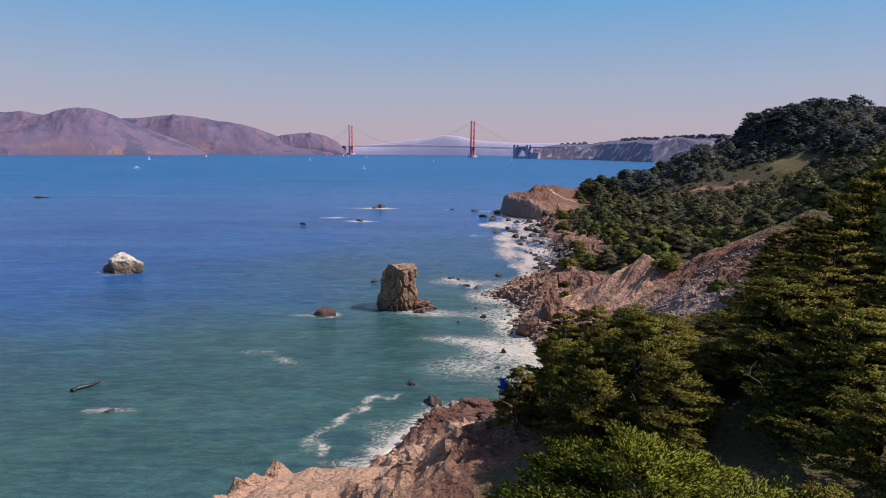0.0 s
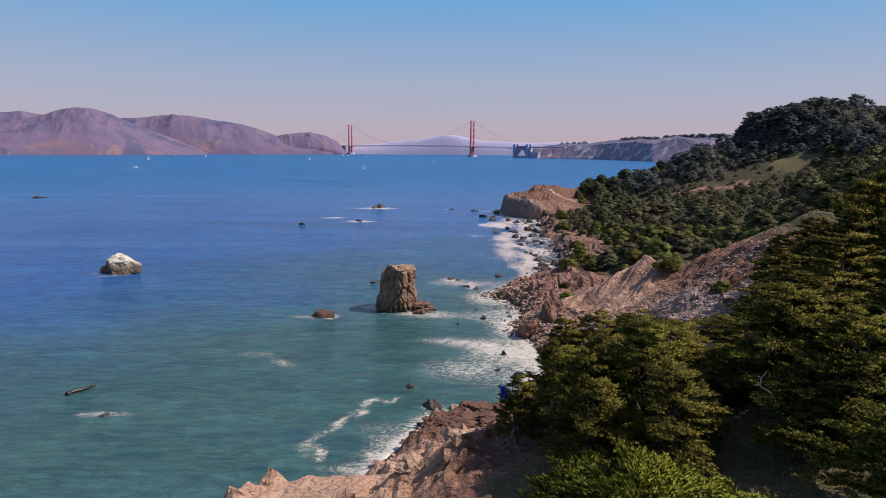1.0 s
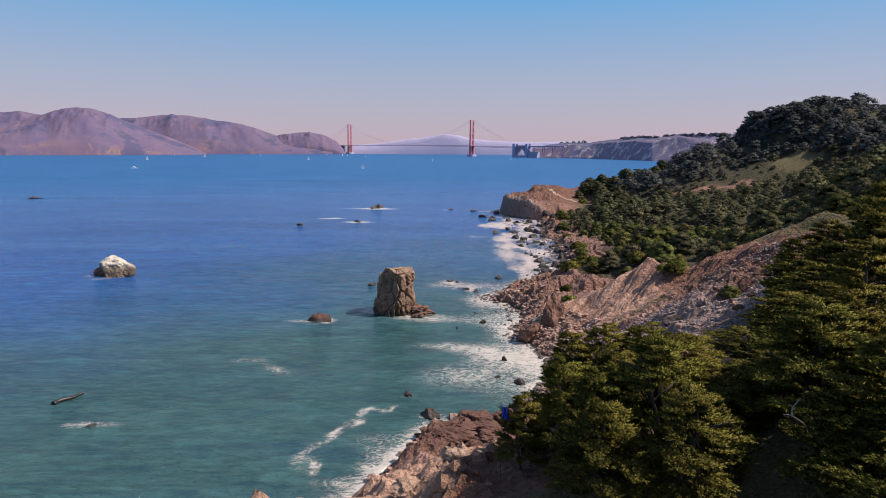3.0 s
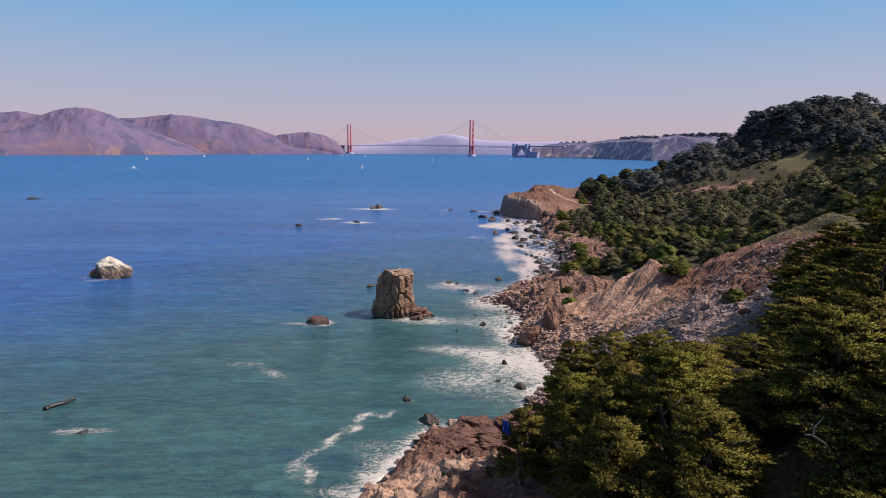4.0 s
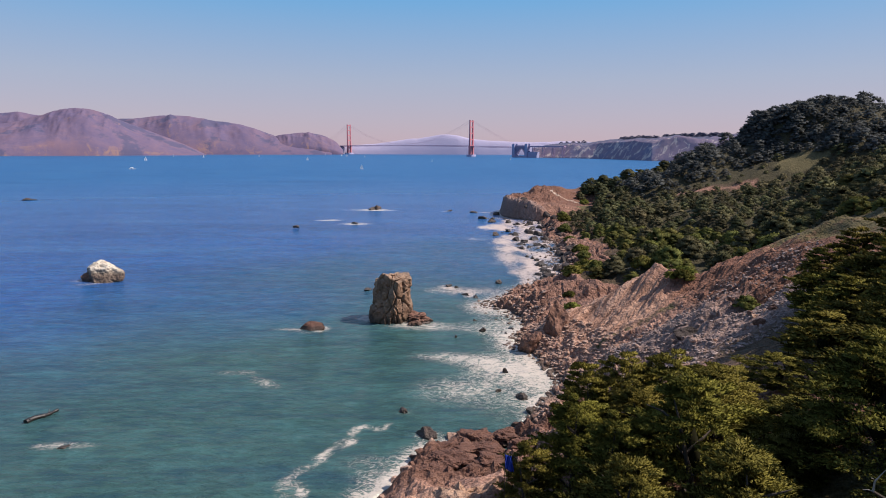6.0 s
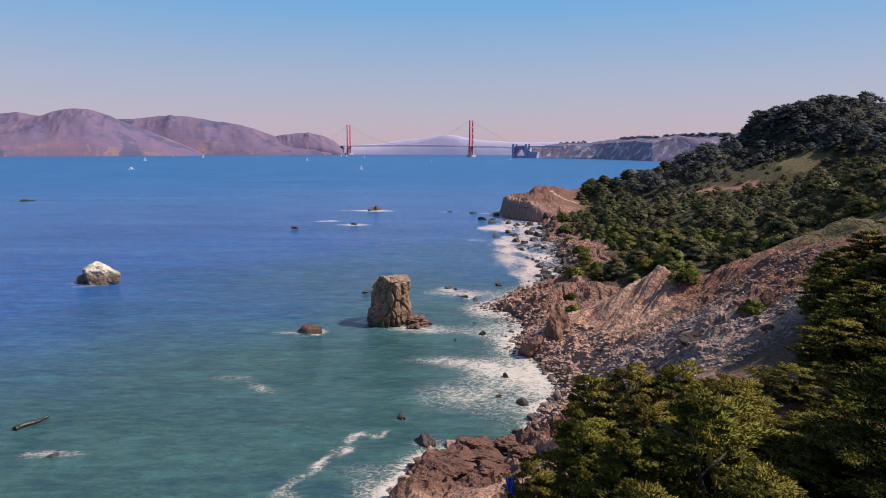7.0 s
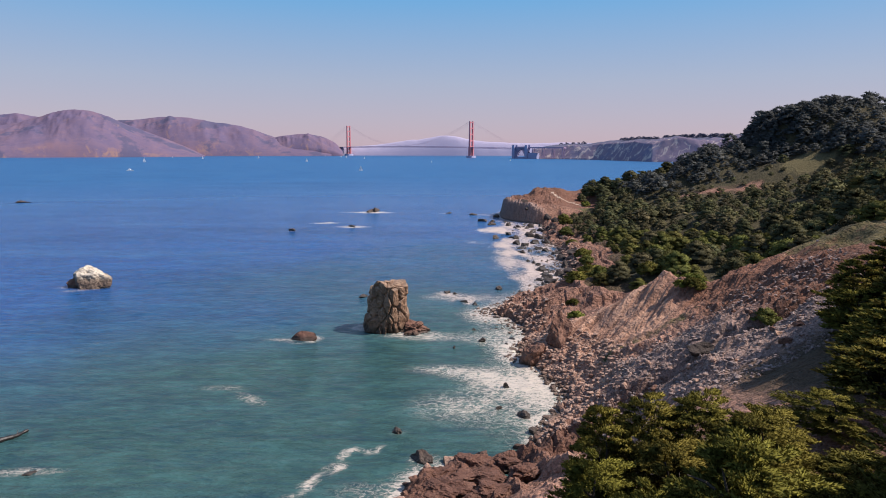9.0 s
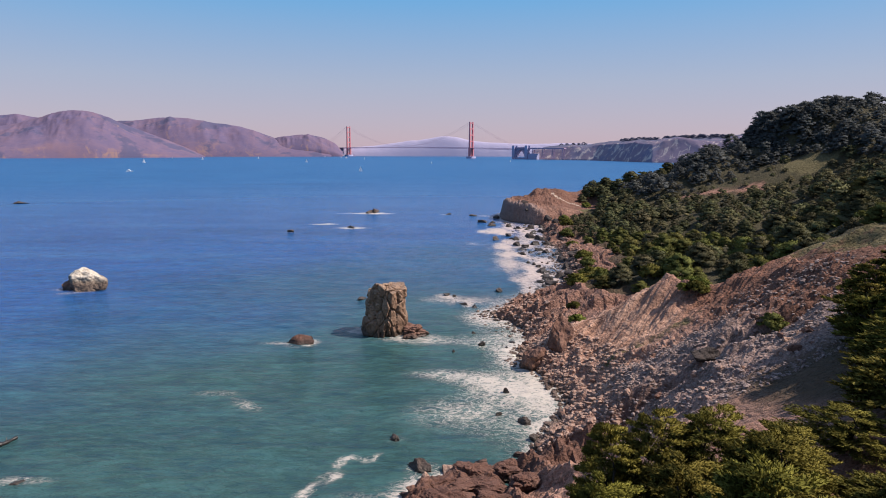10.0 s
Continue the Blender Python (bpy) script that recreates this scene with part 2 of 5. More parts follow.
def ground_material():
    a = Mat("hillside_ground", 0.9, 0.2)
    big, mid, fine = a.noise(0.05, 5, 0.6, dist=0.8), a.noise(0.45, 6, 0.7), a.noise(3.5, 6, 0.75)
    # tilted beds of pale and rusty rock
    beds = a.noise(0.9, 5, 0.65, vec=a.stretched(a.pos, (0.25, 0.5, 1.1), (0.5, 0.35, 0.3)))
    rock = a.ramp(beds, (0.25, (0.20, 0.095, 0.066)), (0.45, (0.45, 0.228, 0.155)), (0.6, (0.58, 0.318, 0.215)), (0.8, (0.31, 0.157, 0.108)))
    rock = a.mix(0.45, rock, a.ramp(fine, (0.3, (0.09, 0.05, 0.04)), (0.55, (0.43, 0.265, 0.195)), (0.75, (0.66, 0.46, 0.34))))
    gray = a.ramp(fine, (0.3, (0.13, 0.088, 0.072)), (0.5, (0.34, 0.24, 0.20)), (0.7, (0.54, 0.40, 0.34)))
    c = a.mix(a.attr("scree"), rock, gray)
    # the smooth tan scarp, streaked down its fall
    face = a.grain(1.0, 38, 16, 2.2, 12, 6, 0.66, 0.25)
    tan = a.ramp(face, (0.32, (0.17, 0.088, 0.058)), (0.46, (0.42, 0.235, 0.155)), (0.58, (0.60, 0.365, 0.25)), (0.70, (0.37, 0.20, 0.13)))
    c = a.mix(a.math("MULTIPLY", a.attr("scarp"), 0.85), c, tan)
    bare = a.math("MULTIPLY_ADD", a.attr("scarp"), -0.75, 1.0)
    red = a.ramp(mid, (0.3, (0.13, 0.058, 0.038)), (0.7, (0.28, 0.135, 0.085)))
    c = a.mix(a.math("MULTIPLY", a.attr("soil"), a.step(mid, 0.25, 0.52)), c, red)
    grass = a.ramp(fine, (0.3, (0.055, 0.05, 0.02)), (0.55, (0.15, 0.12, 0.055)), (0.75, (0.26, 0.20, 0.105)))
    g = a.step(a.math("ADD", a.attr("grass"), a.math("MULTIPLY_ADD", a.noise(0.3, 6, 0.7), 0.9, -0.45)), 0.35, 0.6)
    c = a.mix(g, c, grass)
    cells = a.voronoi(0.8, "DISTANCE_TO_EDGE", vec=a.stretched(a.pos, (0.6, 1.0, 0.8), (0.3, 0.2, 0.5)))
    seams = a.step(a.math("ABSOLUTE", a.math("SUBTRACT", a.noise(0.5, 5, 0.6, dist=0.6, vec=a.stretched(a.pos, (0.45, 1.3, 0.7), (0.2, 0.3, 0.4))), 0.5)), 0.0, 0.03, 0.6, 0.0)
    c = a.mix(a.math("MULTIPLY", a.math("MULTIPLY", seams, bare), a.math("SUBTRACT", 1.0, g)), c, (0.07, 0.05, 0.04))
    warp = a.n.new("ShaderNodeVectorMath")
    warp.operation = "ADD"
    wn_ = a.n.new("ShaderNodeTexNoise")
    wn_.inputs["Scale"].default_value, wn_.inputs["Detail"].default_value = 0.6, 4
    a.l.new(a.pos, wn_.inputs["Vector"])
    sc_ = a.n.new("ShaderNodeVectorMath")
    sc_.operation = "SCALE"
    sc_.inputs["Scale"].default_value = 2.4
    a.l.new(wn_.outputs["Color"], sc_.inputs[0])
    a.l.new(a.pos, warp.inputs[0]), a.l.new(sc_.outputs[0], warp.inputs[1])
    blocks = a.voronoi(0.42, "DISTANCE_TO_EDGE", vec=warp.outputs[0])
    chips = a.voronoi(1.5, "DISTANCE_TO_EDGE", vec=warp.outputs[0])
    rift = a.math("MAXIMUM", a.step(blocks, 0.0, 0.05, 0.8, 0.0), a.step(chips, 0.0, 0.06, 0.45, 0.0))
    rift = a.math("MULTIPLY", a.math("MULTIPLY", rift, bare), a.step(a.noise(0.15, 3), 0.35, 0.6, 0.0, 0.7))
    c = a.mix(a.math("MULTIPLY", rift, a.math("SUBTRACT", 1.0, g)), c, (0.055, 0.038, 0.03))
    c = a.mix(a.attr("pale"), c, a.mix(0.55, c, (0.60, 0.375, 0.24)))
    # dark leaf litter under woods, and the near grove's shade in the same colour
    c = a.mix(a.attr("litter_shade"), c, a.ramp(fine, (0.3, (0.03, 0.026, 0.014)), (0.7, (0.075, 0.062, 0.032))))
    ledge = a.math("MULTIPLY", a.attr("ledge"), a.math("SUBTRACT", 1.0, g))
    c = a.mix(a.math("MULTIPLY", ledge, 0.8), c, a.ramp(fine, (0.3, (0.045, 0.024, 0.018)), (0.55, (0.125, 0.058, 0.040)), (0.75, (0.23, 0.12, 0.085))))
    path = a.step(a.attr("path"), 0.4, 0.6)
    c = a.mix(path, c, (0.47, 0.35, 0.26))
    wet = a.step(a.math("ADD", a.z(), a.math("MULTIPLY", a.noise(0.4), -2.0)), -1.0, 0.6, 1.0, 0.0)
    c = a.mix(a.math("MULTIPLY", wet, 0.75), c, (0.05, 0.04, 0.032))
    a.color(c).rough(a.math("MULTIPLY_ADD", wet, -0.4, 0.95))
    stones = a.voronoi(1.4)
    a.bump(mid, 0.8, 1.0).bump(beds, 0.8, 0.7).bump(a.math("MULTIPLY", face, a.attr("scarp")), 0.9, 1.6).bump(a.math("MINIMUM", blocks, 0.25), 0.9, 1.6).bump(a.math("MINIMUM", chips, 0.2), 0.6, 0.5).bump(stones, 0.6, 0.3).bump(fine, 0.8, 0.22)
    return a.m


M_GROUND = ground_material()


def sea_material():
    a = Mat("sea_water", 0.12, 0.3)
    a.b.inputs["IOR"].default_value = 1.333
    shoal, far = a.attr("shoal"), a.attr("far")
    patch = a.step(a.noise(0.010, 4, vec=a.stretched(a.pos, (1, 3.0, 1))), 0.35, 0.68)
    c = a.mix(patch, a.mix(shoal, (0.013, 0.066, 0.225), (0.032, 0.072, 0.063)), a.mix(shoal, (0.018, 0.082, 0.26), (0.039, 0.087, 0.076)))
    # the water turns bluer with distance, by colour alone
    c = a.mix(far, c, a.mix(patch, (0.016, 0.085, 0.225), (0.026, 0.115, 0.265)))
    # long bands of ruffled and slick water, their sheen put into the colour
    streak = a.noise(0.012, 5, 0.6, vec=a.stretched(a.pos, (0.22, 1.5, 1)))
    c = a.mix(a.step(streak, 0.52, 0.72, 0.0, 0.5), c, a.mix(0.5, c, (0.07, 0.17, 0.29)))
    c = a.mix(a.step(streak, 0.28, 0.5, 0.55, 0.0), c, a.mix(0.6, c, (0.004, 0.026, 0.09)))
    # the chop: lit and dark sides of waves, coloured in at three sizes
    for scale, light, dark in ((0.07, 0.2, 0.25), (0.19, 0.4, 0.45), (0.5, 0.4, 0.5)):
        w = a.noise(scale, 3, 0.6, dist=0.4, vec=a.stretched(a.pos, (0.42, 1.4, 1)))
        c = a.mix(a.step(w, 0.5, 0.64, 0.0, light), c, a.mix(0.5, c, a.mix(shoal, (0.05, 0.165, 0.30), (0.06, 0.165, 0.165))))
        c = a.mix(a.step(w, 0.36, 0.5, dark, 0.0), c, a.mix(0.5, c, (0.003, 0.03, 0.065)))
    # foam: filaments drawn out by the swell, thick where the surf piles up
    f = a.attr("foam")
    wisp = a.math("ABSOLUTE", a.math("SUBTRACT", a.noise(0.30, 7, 0.66, dist=1.2, stretch=(0.8, 1.3, 1)), 0.5))
    veil = a.math("ABSOLUTE", a.math("SUBTRACT", a.noise(0.85, 5, 0.7, dist=0.8, stretch=(0.8, 1.4, 1)), 0.5))
    f2 = a.math("POWER", f, 1.25)
    thin = a.step(a.math("SUBTRACT", a.math("MULTIPLY", f2, 0.115), wisp), -0.012, 0.03)
    thin = a.math("MAXIMUM", thin, a.math("MULTIPLY", a.step(a.math("SUBTRACT", a.math("MULTIPLY", f2, 0.085), veil), -0.012, 0.03), 0.75))
    thick = a.step(a.math("ADD", f, a.math("MULTIPLY_ADD", a.noise(0.22, 6, 0.7, dist=0.7), 1.3, -0.65)), 0.98, 1.22)
    thick = a.math("MULTIPLY", thick, a.math("MULTIPLY_ADD", a.attr("wash"), -0.45, 1.0))
    mask = a.math("MULTIPLY", a.math("MAXIMUM", a.math("MULTIPLY", thin, 0.68), thick), a.step(f, 0.03, 0.16))
    wash = a.attr("wash")
    c = a.mix(a.math("MULTIPLY", a.step(f, 0.1, 0.8), a.math("MULTIPLY_ADD", wash, 0.4, 0.5)), c, a.mix(wash, (0.24, 0.28, 0.24), (0.36, 0.28, 0.23)))
    c = a.mix(mask, c, a.mix(thick, a.mix(wash, (0.66, 0.55, 0.46), (0.55, 0.44, 0.38)), a.mix(wash, (0.86, 0.76, 0.58), (0.74, 0.62, 0.47))))
    a.color(c)
    a.rough(a.math("ADD", a.math("MULTIPLY_ADD", mask, 0.6, 0.12), a.math("MULTIPLY", far, 0.30)))
    swell = a.noise(0.07, 3, 0.5, stretch=(0.45, 1.5, 1))
    chop = a.noise(0.30, 5, 0.66, stretch=(0.55, 1.3, 1))
    rip = a.noise(1.3, 4, 0.65, stretch=(0.6, 1.3, 1))
    a.bump(swell, 0.6, 1.6).bump(chop, 1.0, 1.1).bump(rip, 0.8, 0.3).bump(mask, 0.4, 0.15)
    return a.m


M_SEA = sea_material()


def leaf_material(name, dark, light, tip, vary=1.0):
    a = Mat(name, 0.8, 0.08)
    r = a.island()
    c = a.ramp(r, (0.0, dark), (0.6, light), (1.0, tip))
    c = a.mix(a.step(a.noise(0.35, 4), 0.35, 0.65, 0.0, 0.4), c, dark)
    tone = a.n.new("ShaderNodeHueSaturation")
    each = a.math("FRACT", a.math("ADD", a.random(), a.attr("tone")))
    a.l.new(a.math("MULTIPLY_ADD", each, 0.75 * vary, 1 - 0.4 * vary), tone.inputs["Value"])
    a.l.new(a.math("MULTIPLY_ADD", a.math("FRACT", a.math("MULTIPLY", each, 7.3)), 0.07 * vary, 0.5 - 0.04 * vary), tone.inputs["Hue"])
    a.l.new(c, tone.inputs["Color"])
    a.color(tone.outputs[0])
    # thin leaves let a little light through
    tr, mx = a.n.new("ShaderNodeBsdfTranslucent"), a.n.new("ShaderNodeMixShader")
    a.l.new(tone.outputs[0], tr.inputs["Color"])
    mx.inputs[0].default_value = 0.2
    a.l.new(a.b.outputs[0], mx.inputs[1]), a.l.new(tr.outputs[0], mx.inputs[2])
    a.l.new(mx.outputs[0], a.n["Material Output"].inputs[0])
    return a.m


M_CYPRESS = leaf_material("cypress_needles", (0.090, 0.081, 0.016), (0.196, 0.170, 0.031), (0.275, 0.232, 0.050), 0.4)
# far belt foliage, its colour turned blue by painted-in haze
M_BELT = leaf_material("hazed_belt_leaves", (0.085, 0.09, 0.14), (0.10, 0.105, 0.155), (0.12, 0.125, 0.17))
M_BRIGHT = leaf_material("fresh_needles", (0.074, 0.082, 0.010), (0.148, 0.156, 0.018), (0.21, 0.208, 0.028), 0.2)
M_WOODS = leaf_material("hillside_leaves", (0.061, 0.061, 0.032), (0.108, 0.103, 0.047), (0.158, 0.145, 0.062), 0.9)
M_OLIVE = leaf_material("olive_leaves", (0.090, 0.092, 0.026), (0.152, 0.150, 0.040), (0.21, 0.195, 0.056), 0.6)
# hillside foliage again, dulled toward blue to stand for haze
M_KNOLL = leaf_material("hazed_knoll_leaves", (0.062, 0.066, 0.066), (0.097, 0.100, 0.090), (0.130, 0.128, 0.104), 0.6)
M_SCRUB = leaf_material("scrub_leaves", (0.085, 0.092, 0.018), (0.175, 0.175, 0.034), (0.26, 0.235, 0.060))
M_BARK = Mat("bark", 0.9, 0.2).color((0.06, 0.046, 0.035)).m
# near-black colour that darkens crown hearts as inner shade would
M_CORE_SHADE = Mat("crown_core_shade", 1.0, 0.0).color((0.016, 0.015, 0.008)).m
M_WETWOOD = Mat("soaked_wood", 0.5, 0.4).color((0.02, 0.015, 0.013)).m
M_TARP = Mat("blue_tarp", 0.5, 0.3).color((0.006, 0.025, 0.20)).m
M_DEADWOOD = Mat("bleached_wood", 0.85, 0.2).color((0.27, 0.23, 0.19)).m


def far_material(name, stops, scale, green=None, cliff=None, scrub=None):
    a = Mat(name, 0.95, 0.1)
    n = a.noise(0.004 * scale, 8, 0.68, dist=0.8)
    c = a.ramp(n, *stops)
    fine = a.noise(0.02 * scale, 6, 0.7)
    c = a.mix(0.35, c, a.ramp(fine, (0.3, stops[0][1]), (0.7, stops[-1][1])))
    if green:
        c = a.mix(a.step(a.noise(0.0045 * scale, 6, 0.65), 0.52, 0.6, 0.0, 0.75), c, green)
    if cliff:
        steep = a.step(a.up(), 0.45, 0.85, 1.0, 0.0) if not scrub else a.step(a.up(), 0.80, 0.93, 1.0, 0.0)
        c = a.mix(a.math("MULTIPLY", steep, a.step(a.noise(0.012 * scale, 7, 0.7, dist=0.6, stretch=(1.3, 1.3, 0.5)), 0.52, 0.62)), c, cliff)
    if scrub:
        c = a.mix(a.step(a.up(), 0.86, 0.96, 0.0, 0.9), c, scrub)
    a.color(c).bump(n, 0.4, 16 / scale).bump(fine, 0.3, 4 / scale)
    return a.m


# far land: lilac distance haze is mixed into these base colours
M_MARIN = far_material("hazed_dry_hills", ((0.3, (0.094, 0.082, 0.150)), (0.5, (0.140, 0.104, 0.158)), (0.7, (0.195, 0.120, 0.142))), 1.0, (0.070, 0.072, 0.125), (0.235, 0.145, 0.135))
M_BLUFF = far_material("hazed_pale_bluff", ((0.3, (0.185, 0.148, 0.215)), (0.52, (0.23, 0.176, 0.225)), (0.75, (0.30, 0.22, 0.235))), 2.0, (0.18, 0.17, 0.24), (0.56, 0.44, 0.385), (0.085, 0.09, 0.135))
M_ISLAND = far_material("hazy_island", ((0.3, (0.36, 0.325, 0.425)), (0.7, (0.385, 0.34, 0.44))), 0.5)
# bridge steel and concrete, paled toward lilac: haze held in the colour
M_ORANGE = Mat("hazed_orange_steel", 0.6, 0.3).color((0.56, 0.20, 0.21)).m
M_DECK = Mat("hazed_truss", 0.6, 0.3).color((0.36, 0.24, 0.33)).m
M_CABLE = Mat("hazed_cable", 0.6, 0.3).color((0.36, 0.24, 0.28)).m
M_PIER = Mat("hazed_concrete", 0.9, 0.2).color((0.34, 0.33, 0.46)).m
M_SAIL = Mat("white_sail", 0.8, 0.2).color((0.8, 0.8, 0.8)).m
M_HULL = Mat("boat_hull", 0.4, 0.4).color((0.7, 0.7, 0.7)).m

# ---- the coast: shoreline and hill sections, in metres ----
SHORE = np.array([(-300, -110), (-60, -72), (40, -44), (62, -37), (80, -28), (95, -20), (108, -13), (116, -9), (124, -6), (129.5, -3.5), (132.5, 2), (134.5, 9),
                  (137, 19.5), (143, 21), (150, 23.5), (158, 28.5), (166, 32), (176, 31), (187, 27.5), (195, 22), (207, 24), (216, 29), (230, 29.5), (239, 25), (244, 20.5), (252, 22),
                  (262, 31), (272, 38), (280, 44), (296, 56), (344, 66), (400, 72.5), (436, 70), (480, 76), (510, 81), (521, 80.5), (533, 71), (545, 60.5), (556, 56), (566, 54.5), (590, 55), (610, 57), (650, 85), (700, 150), (900, 380)])
SECTIONS = [
    (-300, (20, 20, 60, 40, 200, 60, 600, 100)),
    (0, (14, 20, 40, 30, 62, 34, 84, 40, 130, 52, 280, 100)),
    (60, (6, 15.5, 13, 19.5, 31, 23.5, 39, 27.5, 50, 31, 62, 35, 85, 42, 130, 56, 240, 100)),
    (70, (5, 13, 10, 18.5, 24, 19.5, 30, 21.5, 37, 24.5, 48, 29, 60, 34, 120, 52, 220, 98)),
    (82, (6, 5, 12, 8.5, 20, 10.5, 26, 12.5, 32, 16, 42, 23, 56, 32, 110, 50, 220, 98)),
    (96, (5, 3, 12, 6, 22, 9, 34, 13, 50, 24.5, 70, 35, 88, 41, 130, 56, 220, 98)),
    (118, (3, 2.0, 10, 3, 20, 3.5, 32, 8, 52, 24, 70, 34, 105, 48, 210, 92)),
    (132, (3, 2.0, 10, 2.2, 18, 1.0, 30, 3, 42, 13, 56, 25, 66, 31, 100, 46, 210, 90)),
    (146, (4, 2, 9, 5, 18, 12, 34, 22, 42, 28.5, 53, 34, 73, 42, 178, 85)),
    (166, (3, 1.5, 8, 4, 20, 13, 39, 25, 54, 34.5, 70, 43, 90, 49, 180, 86)),
    (182, (3, 1.5, 8, 5, 22, 13, 40, 23, 58, 32, 80, 41, 110, 49, 220, 84)),
    (195, (3, 2, 10, 6.5, 26, 15, 43, 25, 50, 21.5, 76, 25, 130, 44, 230, 82)),
    (212, (4, 2, 10, 5, 26, 9, 46, 15, 60, 17, 100, 25, 200, 65, 330, 90)),
    (235, (4, 3, 18, 8, 44, 13, 70, 16, 110, 28, 220, 72)),
    (300, (7, 4, 26, 7, 65, 9, 115, 19, 195, 54, 300, 85)),
    (380, (8, 4, 30, 5, 60, 7, 85, 9, 140, 22, 230, 60, 330, 85)),
    (480, (9, 5, 40, 7, 75, 12, 110, 19, 175, 31, 210, 40, 245, 60, 370, 82)),
    (518, (8, 4, 20, 5, 50, 6, 72, 9, 102, 17, 132, 30, 202, 54, 262, 82, 300, 88, 400, 84)),
    (534, (1.5, 11, 3.5, 14.5, 26, 14, 46, 9, 72, 9, 108, 18, 140, 31, 210, 54, 258, 84, 300, 92, 420, 84)),
    (556, (1.5, 13, 4, 16.5, 34, 16.5, 57, 11, 78, 9, 95, 14, 112, 23, 150, 36, 190, 50, 230, 64, 246, 89, 272, 95, 308, 96, 345, 90, 440, 80)),
    (574, (3, 14.5, 8, 17, 30, 18, 40, 18.5, 60, 15, 80, 14, 100, 20, 118, 28, 150, 36, 188, 52, 228, 64, 244, 90, 272, 97, 308, 97, 345, 91, 450, 80)),
    (592, (3, 14, 10, 17, 26, 18, 32, 23.5, 50, 24.5, 68, 23.5, 85, 22, 118, 30, 150, 36, 188, 52, 228, 63, 244, 89, 272, 96, 308, 97, 345, 91, 450, 80)),
    (620, (10, 12, 50, 18, 90, 24, 150, 35, 190, 50, 226, 60, 242, 84, 270, 93, 308, 95, 341, 90, 450, 80)),
    (700, (20, 8, 60, 15, 100, 24, 150, 50, 200, 84, 250, 92, 400, 90)),
    (900, (40, 30, 220, 60, 400, 80)),
]


def shore_x(y):
    return np.interp(y, SHORE[:, 0], SHORE[:, 1])


def base_height(x, y):
    """Height of the hillside over the sea, before small relief."""
    d = x - shore_x(y)
    ys = [s[0] for s in SECTIONS]
    prof = []
    for _, s in SECTIONS:
        dx, z = [0] + list(s[0::2]), [0] + list(s[1::2])
        v = np.interp(d, dx, z)
        prof.append(np.where(d < 0, d * 0.6, v))
    prof = np.stack(prof)
    k = np.clip(np.searchsorted(ys, y) - 1, 0, len(ys) - 2)
    y0, y1 = np.array(ys)[k], np.array(ys)[k + 1]
    u = np.clip((y - y0) / (y1 - y0), 0, 1)
    u = u * u * (3 - 2 * u)
    pick = np.take_along_axis(prof, k[None], 0)[0] * (1 - u) + np.take_along_axis(prof, k[None] + 1, 0)[0] * u
    return pick


def rockiness(x, y):
    """How bare and craggy the ground is."""
    d = x - shore_x(y)
    r = 1 - smooth(30, 60, d - 22 * smooth(90, 130, y) * (1 - smooth(190, 230, y)) - 25 * (1 - smooth(195, 215, y)) * smooth(120, 150, y))
    r = np.maximum(r, smooth(545, 556, y) * (1 - smooth(95, 120, x)) * (1 - smooth(600, 640, y)))
    return np.clip(r, 0, 1)


